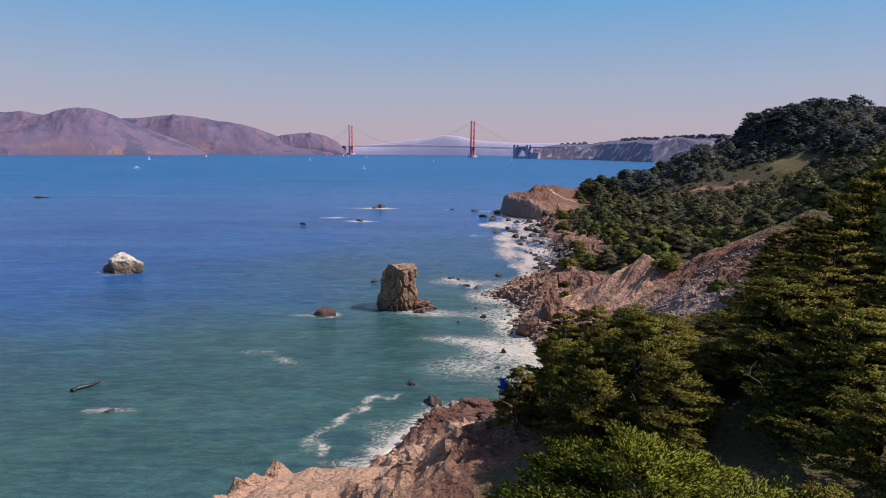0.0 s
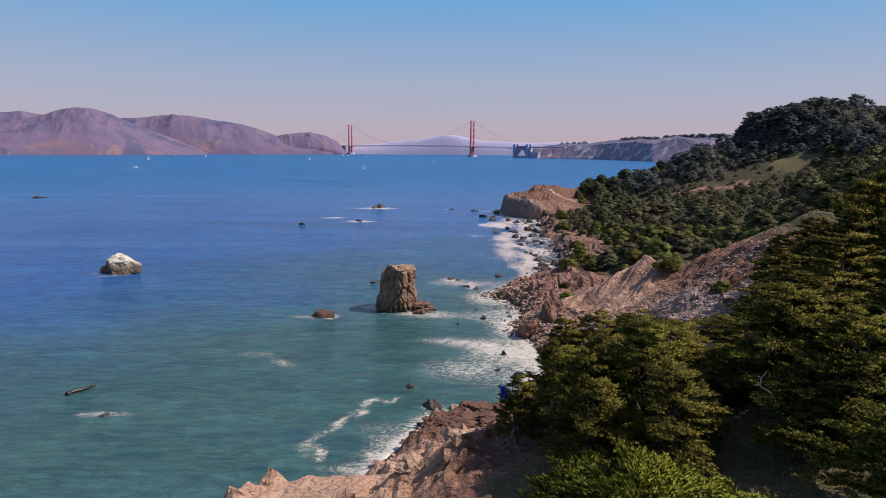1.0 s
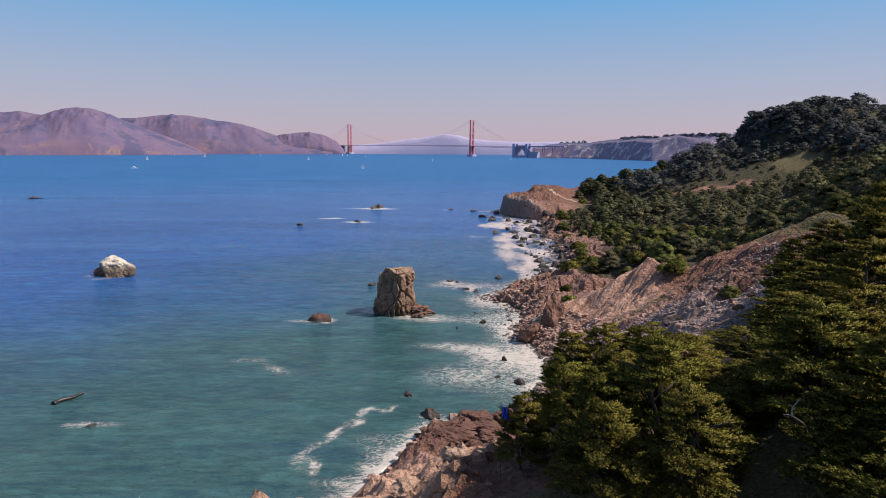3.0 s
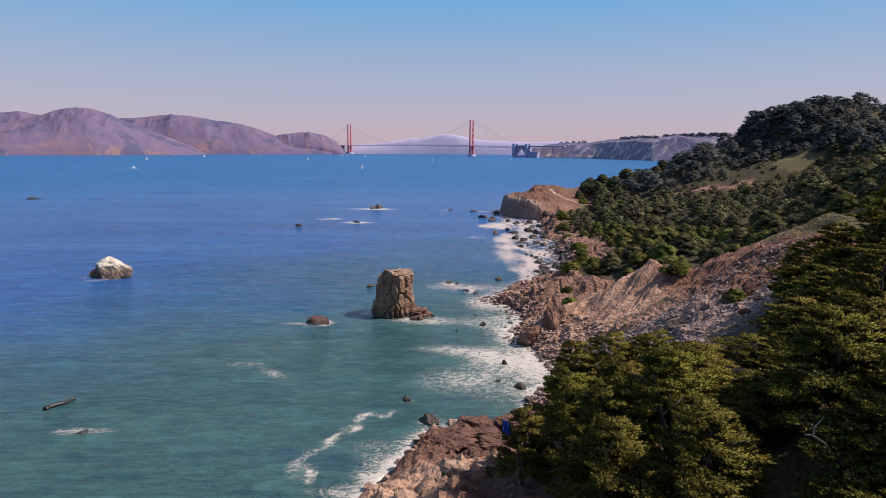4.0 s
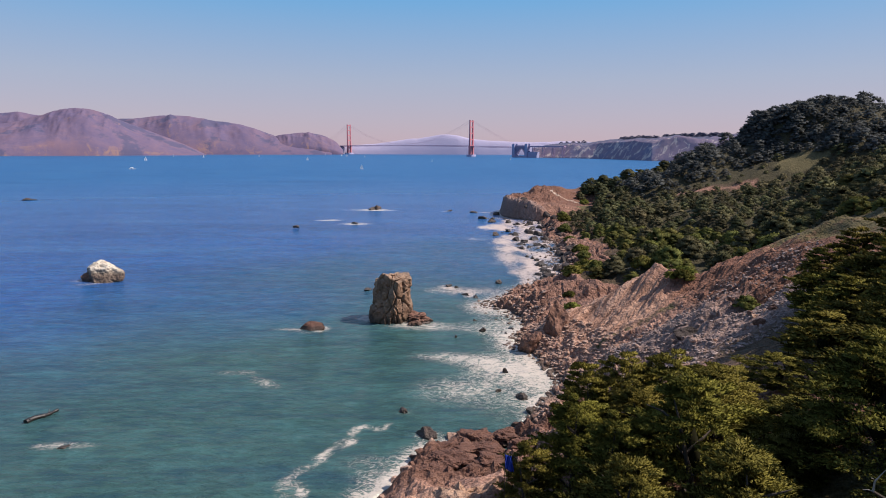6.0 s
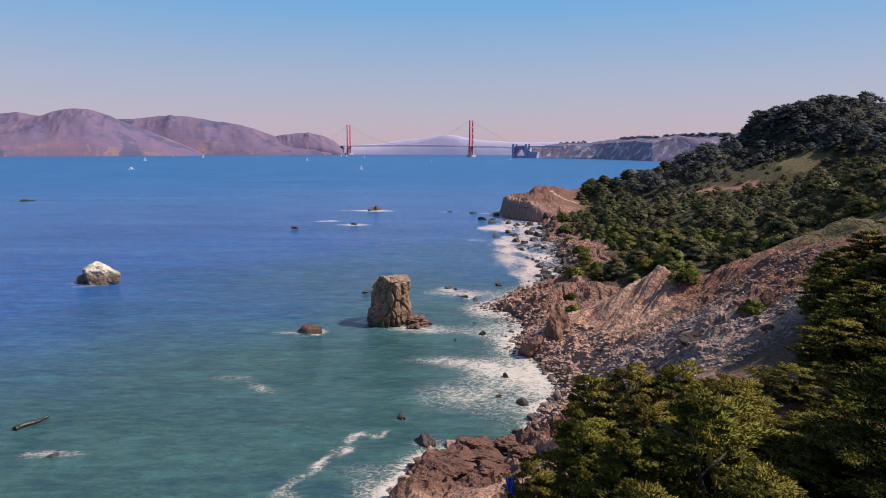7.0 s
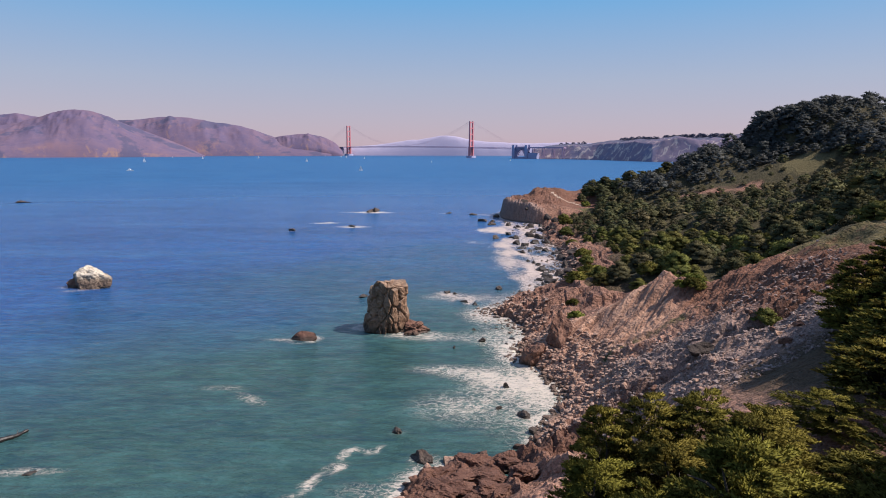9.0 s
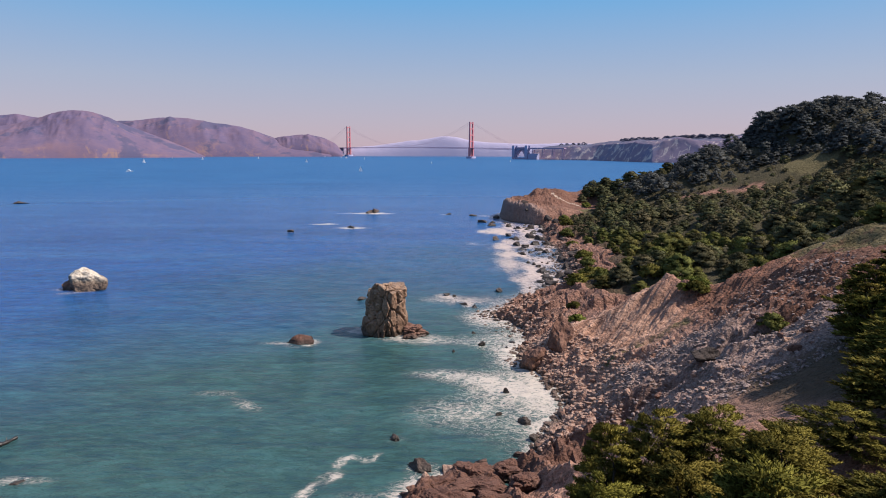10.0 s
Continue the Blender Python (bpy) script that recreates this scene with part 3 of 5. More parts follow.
def height(x, y):
    x, y = np.asarray(x, float), np.asarray(y, float)
    shp = x.shape
    x, y = x.ravel(), y.ravel()
    d = x - shore_x(y)
    z = base_height(x, y)
    r = rockiness(x, y) * smooth(-2, 6, d)
    calm = 1 - 0.65 * smooth(168, 176, y) * (1 - smooth(200, 215, y)) * smooth(12, 18, d)
    sandy = smooth(9, 12, d) * (1 - smooth(22, 26, d)) * smooth(58, 63, y) * (1 - smooth(76, 81, y))
    calm = calm * (1 - 0.88 * sandy)
    z = z + r * calm * (1.5 * ridged(x / 16 + 0.4 * y / 16, y / 24 - x / 60, 5, 3) + 0.55 * ridged(x / 4.2, y / 5, 3, 9) - 0.6)
    # gullied scarp, broken ledges of the spit and of the near outcrop
    gul = smooth(104, 114, y) * (1 - smooth(205, 222, y)) * smooth(8, 16, d) * (1 - smooth(56, 72, d))
    scarp = smooth(170, 178, y) * smooth(14, 20, d)
    z = z + gul * (0.8 * ridged(y / 9 + 0.35 * x / 9, x / 26, 4, 131) - 0.4) + gul * scarp * (0.95 * ridged((0.78 * y - 0.62 * x) / 3.6, (0.78 * x + 0.62 * y) / 34, 4, 133) - 0.4)
    lv, ed = worley(x / 4.2 + 0.4 * fbm(x / 5, y / 5, 3, 140), y / 2.6 + 0.3 * fbm(x / 4, y / 4, 3, 142), 141)
    lq, eq = worley(x / 1.6 + 0.3 * fbm(x / 3, y / 3, 2, 144), y / 1.2, 145)
    up = smooth(26, 44, d) * (1 - scarp)
    z = z + gul * (1 - 0.85 * scarp) * ((0.3 + 0.35 * up) * (lv - 0.5) - (0.2 + 0.2 * up) * np.exp(-ed / 0.12) + 0.35 * (lq - 0.5))
    spit = smooth(107, 116, y) * (1 - smooth(139, 146, y)) * smooth(-3, 1.5, d) * (1 - smooth(24, 34, d))
    lv, ed = worley(x / 4.4 + 0.25 * fbm(x / 4, y / 4, 3, 150), y / 3.6, 151)
    lv2, ed2 = worley(x / 1.7, y / 1.5, 155)
    z = z + spit * (0.2 + 1.1 * (lv - 0.4) + 0.3 * (lv2 - 0.5) - 0.7 * np.exp(-ed / 0.10) - 0.25 * np.exp(-ed2 / 0.12))
    crag = smooth(50, 56, y) * (1 - smooth(94, 104, y)) * smooth(0, 4, d) * (1 - smooth(38, 48, d)) * (1 - 0.8 * smooth(12, 16, d) * (1 - smooth(24, 28, d)))
    lv, ed = worley(x / 3.4 + 0.3 * fbm(x / 4, y / 4, 3, 160), y / 2.8, 161)
    z = z + crag * (1.5 * (lv - 0.5) + 0.6 * (lv2 - 0.5) - 0.8 * np.exp(-ed / 0.08) - 0.35 * np.exp(-ed2 / 0.10) + 0.9 * ridged(x / 7 - y / 9, y / 3.2 + x / 8, 4, 165)) * (1 - 0.85 * sandy)
    far_crag = smooth(205, 225, y) * (1 - smooth(520, 540, y)) * smooth(1, 6, d) * (1 - smooth(26, 40, d))
    lv, ed = worley(x / 6.5 + 0.4 * fbm(x / 7, y / 7, 3, 180), y / 9, 181)
    z = z + far_crag * (2.4 * (lv - 0.4) - 1.0 * np.exp(-ed / 0.1))
    head = smooth(538, 550, y) * (1 - smooth(620, 640, y)) * (1 - smooth(85, 115, x)) * smooth(0, 5, d)
    lv, ed = worley(x / 9 + 0.4 * fbm(x / 9, y / 9, 3, 170), y / 7, 171)
    z = z + head * (0.5 * ridged(x / 13, y / 13, 4, 88) - 0.3 + (0.9 + 1.8 * (1 - smooth(3, 7, d))) * (lv - 0.5) - 1.0 * np.exp(-ed / 0.1))
    z = z + (1 - r) * smooth(10, 60, d) * (3.0 * fbm(x / 45, y / 45, 4, 21) * smooth(200, 240, y) + 0.8 * fbm(x / 14, y / 14, 3, 22))
    z = z + smooth(-3, 3, d) * (1 - smooth(8, 22, d)) * 0.6 * fbm(x / 2.5, y / 2.5, 3, 33)
    return z.reshape(shp)


def spaced(*runs):
    out = [np.arange(a, b, s) for a, b, s in runs]
    return np.concatenate(out + [[runs[-1][1]]])


gx = spaced((-120, -44, 4), (-44, 16, 0.65), (16, 85, 0.6), (85, 140, 1.6), (140, 620, 5))
gy = spaced((-260, 30, 6), (30, 50, 1.5), (50, 215, 0.6), (215, 330, 1.5), (330, 640, 2.5), (640, 900, 10))
GX, GY = np.meshgrid(gx, gy)
GZ = height(GX, GY)
GD = GX - shore_x(GY)
keep = ((GZ[:-1, :-1] > -4) | (GZ[1:, 1:] > -4) | (GZ[:-1, 1:] > -4) | (GZ[1:, :-1] > -4))
hill_me = grid_mesh("ground", GX, GY, GZ, M_GROUND, True, keep)
GR = rockiness(GX, GY)
cell_rock = ((GR[:-1, :-1] > 0.45) & ((GD[:-1, :-1] < 62) | (GY[:-1, :-1] > 300)))[keep]
hill_me.polygons.foreach_set("use_smooth", ~cell_rock)
spur = smooth(120, 150, GY) * (1 - smooth(180, 205, GY))
bare = smooth(50, 62, GY) * (1 - smooth(165, 200, GY)) * (1 - smooth(70, 84, GX))
strip = 0.5 * np.exp(-((GY - 172 - 0.04 * (GX - 40)) / 4.0) ** 2) * smooth(36, 42, GX) * (1 - smooth(62, 74, GX))
u_, v_ = (GX - 219) * 0.42 + (GY - 502) * 0.908, (GX - 219) * 0.908 - (GY - 502) * 0.42
track = (1 - smooth(26, 34, np.abs(v_))) * (1 - smooth(6, 12, np.abs(u_ - 0.1 * v_)))
attribute(hill_me, "grass", np.clip((1 - track) * np.clip(1 - GR + 0.6 * spur * smooth(78, 98, GX), 0, 1) * smooth(4, 14, GD) * (1 - bare) * (1 - smooth(535, 545, GY) * (1 - smooth(140, 165, GX))) + strip, 0, 1))
attribute(hill_me, "scree", 0.85 * smooth(100, 118, GY) * (1 - smooth(158, 170, GY + 6 * fbm(GX / 12, GY / 12, 3, 201))) * smooth(30, 44, GX) * (1 - smooth(78, 95, GX)) + 0.9 * smooth(520, 530, GY) * (1 - smooth(640, 650, GY)) * (1 - smooth(5, 12, GD + 4 * fbm(GX / 8, GY / 8, 3, 205))))
beach = np.maximum(0.05 * smooth(142, 150, GY) * (1 - smooth(9, 15, GD + 3 * fbm(GX / 6, GY / 6, 3, 211))), 0.25 * smooth(205, 240, GY) * (1 - smooth(20, 34, GD)))
attribute(hill_me, "ledge", np.maximum.reduce([smooth(104, 114, GY) * (1 - smooth(140, 148, GY)) * (1 - smooth(18, 30, GD)), beach * (1 - smooth(520, 540, GY)), 0.25 * smooth(528, 540, GY) * (1 - smooth(640, 660, GY))]))
attribute(hill_me, "pale", smooth(46, 54, GY) * (1 - smooth(90, 104, GY)) * (1 - smooth(34, 42, GD)))
scarp_in = smooth(171, 178, GY + 0.1 * (GX - 45)) * (1 - smooth(198, 204, GY)) * smooth(8, 13, GD) * (1 - smooth(58, 70, GX))
attribute(hill_me, "scarp", scarp_in)
attribute(hill_me, "soil", np.maximum(1.3 * spur * smooth(58, 72, GX), smooth(200, 230, GY) * 0.6 + (0.4 * smooth(530, 545, GY)) - smooth(518, 528, GY) * (1 - smooth(640, 650, GY)) * (1 - smooth(6, 12, GD)) + (1 - smooth(60, 105, GY)) * smooth(15, 30, GD)))
trail = np.exp(-((GY - (588 - 34 * smooth(92, 136, GX) + 1.5 * np.sin(GX / 6))) / 1.9) ** 2) * smooth(98, 102, GX) * (1 - smooth(136, 142, GX))
attribute(hill_me, "path", trail)
ground = tagged(new("ground", hill_me), "rocky coastal hillside of tan cliffs, scree and scrubby soil", "hillside", kind="structure")

# ---- the sea ----
ROCKS = [  # x, y, half-width, foam
    (-17, 224, 8, 0.35), (-9, 222, 7, 0.45), (-26, 227, 3, 0.9), (-158, 288, 9, 0.7), (-43.5, 213.5, 4.5, 0.9), (-67, 613, 12, 1.0), (-9, 147, 2.2, 0.8), (-2.6, 134, 3, 0.7),
    (-90, 143, 4, 0.25), (4, 277, 4, 0.8), (10, 263, 4, 0.9), (-32, 271, 3, 0.2), (-69, 501, 8, 1.0), (-94, 524, 7, 0.9), (-110, 476, 4, 0.5),
    (14, 211, 2, 0.4), (20, 155, 2.4, 0.6)]
sx = spaced((-6500, -700, 400), (-700, -200, 25), (-200, -60, 6), (-60, 100, 1.0), (100, 700, 60), (700, 6500, 500))
sy = spaced((-900, 80, 70), (80, 250, 1.0), (250, 420, 2.0), (420, 720, 4), (720, 1400, 25), (1400, 5600, 200))
SX, SY = np.meshgrid(sx, sy)
near = 1 - smooth(300, 800, SY)
SZ = near * (0.16 * fbm(SX / 9, SY / 5, 3, 50) + 0.12 * fbm(SX / 30, SY / 12, 2, 60))
SD = shore_x(SY) - SX
wob = 1 + 0.45 * fbm(SX / 22, SY / 22, 3, 71)
wide = np.interp(SY, (60, 95, 120, 135, 150, 170, 190, 215, 260, 280, 302, 336, 379, 449, 513, 530, 545, 560, 700), (3, 3, 3, 3, 7, 9, 7, 6, 8, 15, 23, 32, 41, 45, 46, 28, 8, 5, 5))
flat = smooth(262, 300, SY) * (1 - smooth(525, 545, SY))
foam = (1 - flat) * 0.85 * np.exp(-np.clip(SD, 0, None) / (wide * wob * 0.75)) * (SD > -6)
foam = foam + flat * (SD > -12) * (0.50 + 0.36 * fbm(SX / 8, SY / 18, 4, 73)) * (1 - smooth(0.55, 1.05, SD / wide + 0.30 * fbm(SX / 16, SY / 30, 4, 74)))


def blob(cx, cy, rx, ry, amp, turn=0.0):
    c, s = math.cos(turn), math.sin(turn)
    u, v = (SX - cx) * c + (SY - cy) * s, -(SX - cx) * s + (SY - cy) * c
    return amp * np.exp(-((u / rx) ** 2 + (v / ry) ** 2) * wob)


for bl in ((17, 176, 10, 8, 0.64), (24, 170, 5, 9, 0.34), (9, 183, 10, 5, 0.46), (0, 186, 10, 4, 0.36), (6, 161, 14, 9, 0.42), (37, 352, 8, 22, 0.7), (52, 318, 9, 20, 0.4), (-12, 117, 4, 6, 0.3), (-13, 112, 4, 3, 0.3), (-20, 107, 6, 2.0, 0.3), (-16, 124, 5, 4, 0.18),
           (-46, 165, 6, 2.2, 0.4, -0.7), (-77.6, 130.4, 3.4, 1.7, 1.2), (-55, 172, 7, 2, 0.25), (-6, 217, 12, 4, 0.45), (-27, 226, 4, 1.6, 0.9), (-52, 213, 5, 1.5, 0.35), (8, 270, 14, 6, 0.5), (16, 240, 7, 10, 0.42), (19, 216, 7, 9, 0.42), (24, 203, 5, 6, 0.4),
           (-75, 611, 22, 5, 0.45), (-60, 608, 10, 5, 0.6), (-66, 500, 12, 3, 0.7), (-94, 524, 9, 2.6, 0.6), (26, 420, 10, 10, 0.2), (5, 600, 7, 4, 0.4), (40, 590, 9, 5, 0.4), (36, 480, 9, 8, 0.25)):
    foam = foam + 0.85 * blob(*bl)
# a drawn-out line of foam in the near cove
LINE = ((-13, 140), (-16, 138), (-18.5, 136), (-19, 131), (-21.5, 125.5), (-25.5, 121), (-28, 115), (-27, 111))
wx, wy = SX + 2.2 * fbm(SX / 6, SY / 6, 3, 301), SY + 2.2 * fbm(SX / 6, SY / 6, 3, 302)
dl = np.full(SX.shape, 1e3)
for (xa, ya), (xb, yb) in zip(LINE[:-1], LINE[1:]):
    h = np.clip(((wx - xa) * (xb - xa) + (wy - ya) * (yb - ya)) / ((xb - xa) ** 2 + (yb - ya) ** 2), 0, 1)
    dl = np.minimum(dl, np.hypot(wx - xa - h * (xb - xa), wy - ya - h * (yb - ya)))
foam = foam + (0.46 + 0.4 * vnoise(SX / 3, SY / 3, 303)) * np.exp(-(dl / 1.1) ** 2)
for rx_, ry_, w_, a_ in ROCKS:
    dr = np.hypot(SX - rx_, (SY - ry_) * 1.1)
    foam = foam + 0.42 * a_ * np.exp(-(np.clip(dr - w_ * 0.8, 0, None) / (0.35 * w_ + 0.6)) ** 1.3) * (0.7 + 0.9 * vnoise(SX / 4, SY / 4, 5))
foam = np.clip(foam, 0, 1)
SZ = SZ + 0.35 * foam * np.clip(fbm(SX / 3.5, SY / 3.0, 3, 81), -0.5, 1) * near
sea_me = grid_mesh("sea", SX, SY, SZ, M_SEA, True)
attribute(sea_me, "foam", foam)
attribute(sea_me, "wash", smooth(200, 300, SY) * (1 - smooth(25, 60, SD)))
dist = np.hypot(SX, SY)
attribute(sea_me, "shoal", np.clip(1.12 - smooth(170, 500, dist - 0.75 * SX + 40 * fbm(SX / 80, SY / 80, 3, 90)) * 1.1, 0, 1))
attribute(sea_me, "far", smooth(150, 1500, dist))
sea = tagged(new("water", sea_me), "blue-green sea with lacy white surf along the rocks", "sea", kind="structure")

# ---- far distance: hills, bluffs, island ----
EYE0 = Vector((-0.9, -4.3, 60.6))


def far_range(name, stops, depth, back, mat, label, category, n_u=260, n_v=30, spurs=0.16, seed=0, cliff=0.25, foot=0.0, run=0.06):
    """A range of hills seen from the shore. stops: bearing (right over ahead), crest height over ahead; depth: (bearing, distance of the foot)."""
    b, c = np.array([s[0] for s in stops]), np.array([s[1] for s in stops])
    u = np.linspace(b[0], b[-1], n_u)
    crest = np.interp(u, b, c)
    ker = np.ones(9) / 9
    crest = np.convolve(np.pad(crest, 4, mode="edge"), ker, "valid")
    d0 = np.interp(u, [d[0] for d in depth], [d[1] for d in depth])
    V, U = np.meshgrid(np.linspace(0, 1.25, n_v), u, indexing="ij")
    D = d0 + back * V
    X, Y = EYE0.x + U * D, EYE0.y + D
    top = EYE0.z + crest * (d0 + back)
    prof = np.where(V < run, V / run * cliff, cliff + (1 - cliff) * np.sin(np.clip((V - run) / (1 - run), 0, 1) * math.pi / 2) ** 0.9)
    prof = np.where(V > 1, 1 - (V - 1) * 1.2, prof)
    rel = ridged(X / 260 + Y / 900, Y / 420, 5, seed)
    Z = foot + top * prof * (1 + spurs * (rel - 0.8) * np.sin(np.clip(V, 0, 1) * math.pi)) + 2 * fbm(X / 60, Y / 60, 4, seed + 5) * smooth(0.02, 0.1, V)
    Z[0] = -3
    return tagged(new(name, grid_mesh(name, X, Y, Z, mat, True)), label, category, kind="structure")


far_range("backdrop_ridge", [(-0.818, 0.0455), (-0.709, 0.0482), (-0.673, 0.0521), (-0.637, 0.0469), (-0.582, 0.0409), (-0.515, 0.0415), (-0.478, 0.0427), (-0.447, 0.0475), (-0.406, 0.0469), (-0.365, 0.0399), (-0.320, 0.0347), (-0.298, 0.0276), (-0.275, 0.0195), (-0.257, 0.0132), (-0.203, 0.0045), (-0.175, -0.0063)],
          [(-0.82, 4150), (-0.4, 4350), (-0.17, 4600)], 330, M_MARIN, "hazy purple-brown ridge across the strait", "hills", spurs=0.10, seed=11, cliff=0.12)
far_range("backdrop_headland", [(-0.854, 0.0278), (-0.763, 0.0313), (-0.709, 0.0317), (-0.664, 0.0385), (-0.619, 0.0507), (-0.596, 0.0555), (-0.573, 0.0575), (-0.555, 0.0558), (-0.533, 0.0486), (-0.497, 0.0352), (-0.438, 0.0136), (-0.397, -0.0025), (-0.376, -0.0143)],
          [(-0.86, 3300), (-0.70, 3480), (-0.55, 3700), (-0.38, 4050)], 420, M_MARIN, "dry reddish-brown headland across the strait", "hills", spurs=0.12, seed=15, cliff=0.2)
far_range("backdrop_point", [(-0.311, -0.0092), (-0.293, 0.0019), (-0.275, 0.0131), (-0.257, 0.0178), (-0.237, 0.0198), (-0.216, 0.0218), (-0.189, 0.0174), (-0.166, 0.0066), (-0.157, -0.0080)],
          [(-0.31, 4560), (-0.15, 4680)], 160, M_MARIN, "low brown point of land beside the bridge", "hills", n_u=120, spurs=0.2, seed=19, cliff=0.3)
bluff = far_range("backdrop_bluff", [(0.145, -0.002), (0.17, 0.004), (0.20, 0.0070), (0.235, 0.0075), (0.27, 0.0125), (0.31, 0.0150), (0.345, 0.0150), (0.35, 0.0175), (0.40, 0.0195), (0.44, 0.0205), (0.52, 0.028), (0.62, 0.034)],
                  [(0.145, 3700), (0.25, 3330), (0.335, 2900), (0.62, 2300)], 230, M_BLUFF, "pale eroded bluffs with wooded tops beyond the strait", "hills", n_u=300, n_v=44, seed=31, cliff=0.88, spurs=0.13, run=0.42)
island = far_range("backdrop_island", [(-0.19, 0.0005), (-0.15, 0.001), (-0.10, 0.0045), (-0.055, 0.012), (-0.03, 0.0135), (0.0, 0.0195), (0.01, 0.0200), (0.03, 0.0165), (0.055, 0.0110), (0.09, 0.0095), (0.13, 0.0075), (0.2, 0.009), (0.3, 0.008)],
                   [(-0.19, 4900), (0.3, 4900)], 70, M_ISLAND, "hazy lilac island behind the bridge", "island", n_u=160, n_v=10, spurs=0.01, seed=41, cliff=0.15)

# ---- the suspension bridge ----
S_TOWER, N_TOWER = Vector((188, 3985, 0)), Vector((-720, 4876, 0))
AXIS = (N_TOWER - S_TOWER).normalized()
SIDE = Vector((AXIS.y, -AXIS.x, 0))
B = Matrix(((AXIS.x, SIDE.x, 0, S_TOWER.x), (AXIS.y, SIDE.y, 0, S_TOWER.y), (0, 0, 1, 0), (0, 0, 0, 1)))
SPAN = (N_TOWER - S_TOWER).length
bridge = thing("suspension_bridge", "long red-orange suspension bridge across the strait", "bridge")


def tower_part(a):
    """One tower, at a metres along the bridge, with its legs and struts."""
    bm = bmesh.new()
    for s in (-1, 1):
        for z0, z1, w, l in ((0, 67, 8, 16), (67, 105, 7.2, 12), (105, 145, 6.4, 11), (145, 185, 5.8, 10), (185, 227, 5.2, 9)):
            box(bm, (a - l / 2, s * 13.7 - w / 2, z0), (a + l / 2, s * 13.7 + w / 2, z1), B)
    for z, h in ((66, 6), (102, 9), (141, 8), (180, 7), (216, 7)):
        box(bm, (a - 4, -11, z), (a + 4, 11, z + h), B)
    for z0, z1 in ((8, 36), (36, 64)):
        for s in (-1, 1):
            tube(bm, B @ Vector((a, -11 * s, z0)), B @ Vector((a, 11 * s, z1)), 1.6)
    return bm


for a in (0, SPAN):
    tw = part("tower", tower_part(a), bridge, mat=M_ORANGE)
    bm = bmesh.new()
    bmesh.ops.create_cone(bm, cap_ends=True, segments=24, radius1=30, radius2=28, depth=16, matrix=B @ Matrix.Translation((a, 0, 4)) @ Matrix.Diagonal((0.8, 1.3, 1, 1)))
    part("fender", bm, tw, "grey concrete fender ring", M_PIER)


def deck_z(a):
    return 72 - 7 * ((a - SPAN / 2) / (SPAN / 2)) ** 2 * 0.6


bm = bmesh.new()
for k in range(44):
    a0, a1 = -340 + k * 45.5, -340 + (k + 1) * 45.5
    z = deck_z(min(max((a0 + a1) / 2, -340), SPAN + 340))
    box(bm, (a0, -13.5, z - 2.2), (a1, 13.5, z), B)
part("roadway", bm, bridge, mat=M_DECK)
for s in (-1, 1):
    bm = bmesh.new()
    for k in range(88):
        a0, a1 = -340 + k * 22.75, -340 + (k + 1) * 22.75
        z = deck_z((a0 + a1) / 2)
        box(bm, (a0, s * 13.2 - 0.6, z - 8.2), (a1, s * 13.2 + 0.6, z - 6.6), B)
        tube(bm, B @ Vector((a0, s * 13.2, z - 7.5)), B @ Vector((a1, s * 13.2, z - 1) if k % 2 else (a1, s * 13.2, z - 1)), 0.6, sides=4)
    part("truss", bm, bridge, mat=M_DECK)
    bm = bmesh.new()

    def cable_z(a):
        if 0 <= a <= SPAN:
            return 78 + (227 - 78) * ((a - SPAN / 2) / (SPAN / 2)) ** 2
        e = -a if a < 0 else a - SPAN
        return 227 - (227 - 74) * (e / 343) + 18 * ((e / 343 - 0.5) ** 2 - 0.25)
    pts = np.linspace(-343, SPAN + 343, 90)
    for p, q in zip(pts[:-1], pts[1:]):
        tube(bm, B @ Vector((p, s * 13.7, cable_z(p))), B @ Vector((q, s * 13.7, cable_z(q))), 0.42, sides=5)
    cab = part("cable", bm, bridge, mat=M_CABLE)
    for a in np.arange(-320, SPAN + 320, 30.5):
        bm = bmesh.new()
        tube(bm, B @ Vector((a, s * 13.7, deck_z(a))), B @ Vector((a, s * 13.7, cable_z(a))), 0.14, sides=3)
        part("suspender", bm, cab, mat=M_CABLE)
# pylons, the arch over the fort, and the approach viaduct
for a, w in ((-352, 9), (-445, 9)):
    bm = bmesh.new()
    for s in (-1, 1):
        box(bm, (a - w, s * 15 - 6, 0), (a + w, s * 15 + 6, 76), B)
        box(bm, (a - w + 2, s * 15 - 4, 76), (a + w - 2, s * 15 + 4, 80), B)
    box(bm, (a - w + 1, -10, 40), (a + w - 1, 10, 62), B)
    part("pylon", bm, bridge, "grey concrete pylon", M_PIER)
bm = bmesh.new()
for s in (-1, 1):
    last = None
    for k in range(15):
        u = k / 14
        p = B @ Vector((-361 - 75 * u, s * 12, 12 + 40 * 4 * u * (1 - u)))
        if last:
            tube(bm, last, p, 1.8, sides=5)
        if 0 < k < 14:
            tube(bm, p, (p.x, p.y, 66), 0.8, sides=4)
        last = p
box(bm, (-440, -13, 62), (-358, 13, 70), B)
part("arch", bm, bridge, "steel arch over the fort", M_DECK)
bm = bmesh.new()
for k in range(14):
    u0, u1 = k / 14, (k + 1) / 14
    um = (u0 + u1) / 2
    box(bm, (-361 - 75 * u1, -9, 16 + 38 * 4 * um * (1 - um)), (-361 - 75 * u0, 9, 62), B)
box(bm, (-455, -14, 0), (-361, -4, 11), B)
box(bm, (-520, -16, 0), (-456, 10, 34), B)
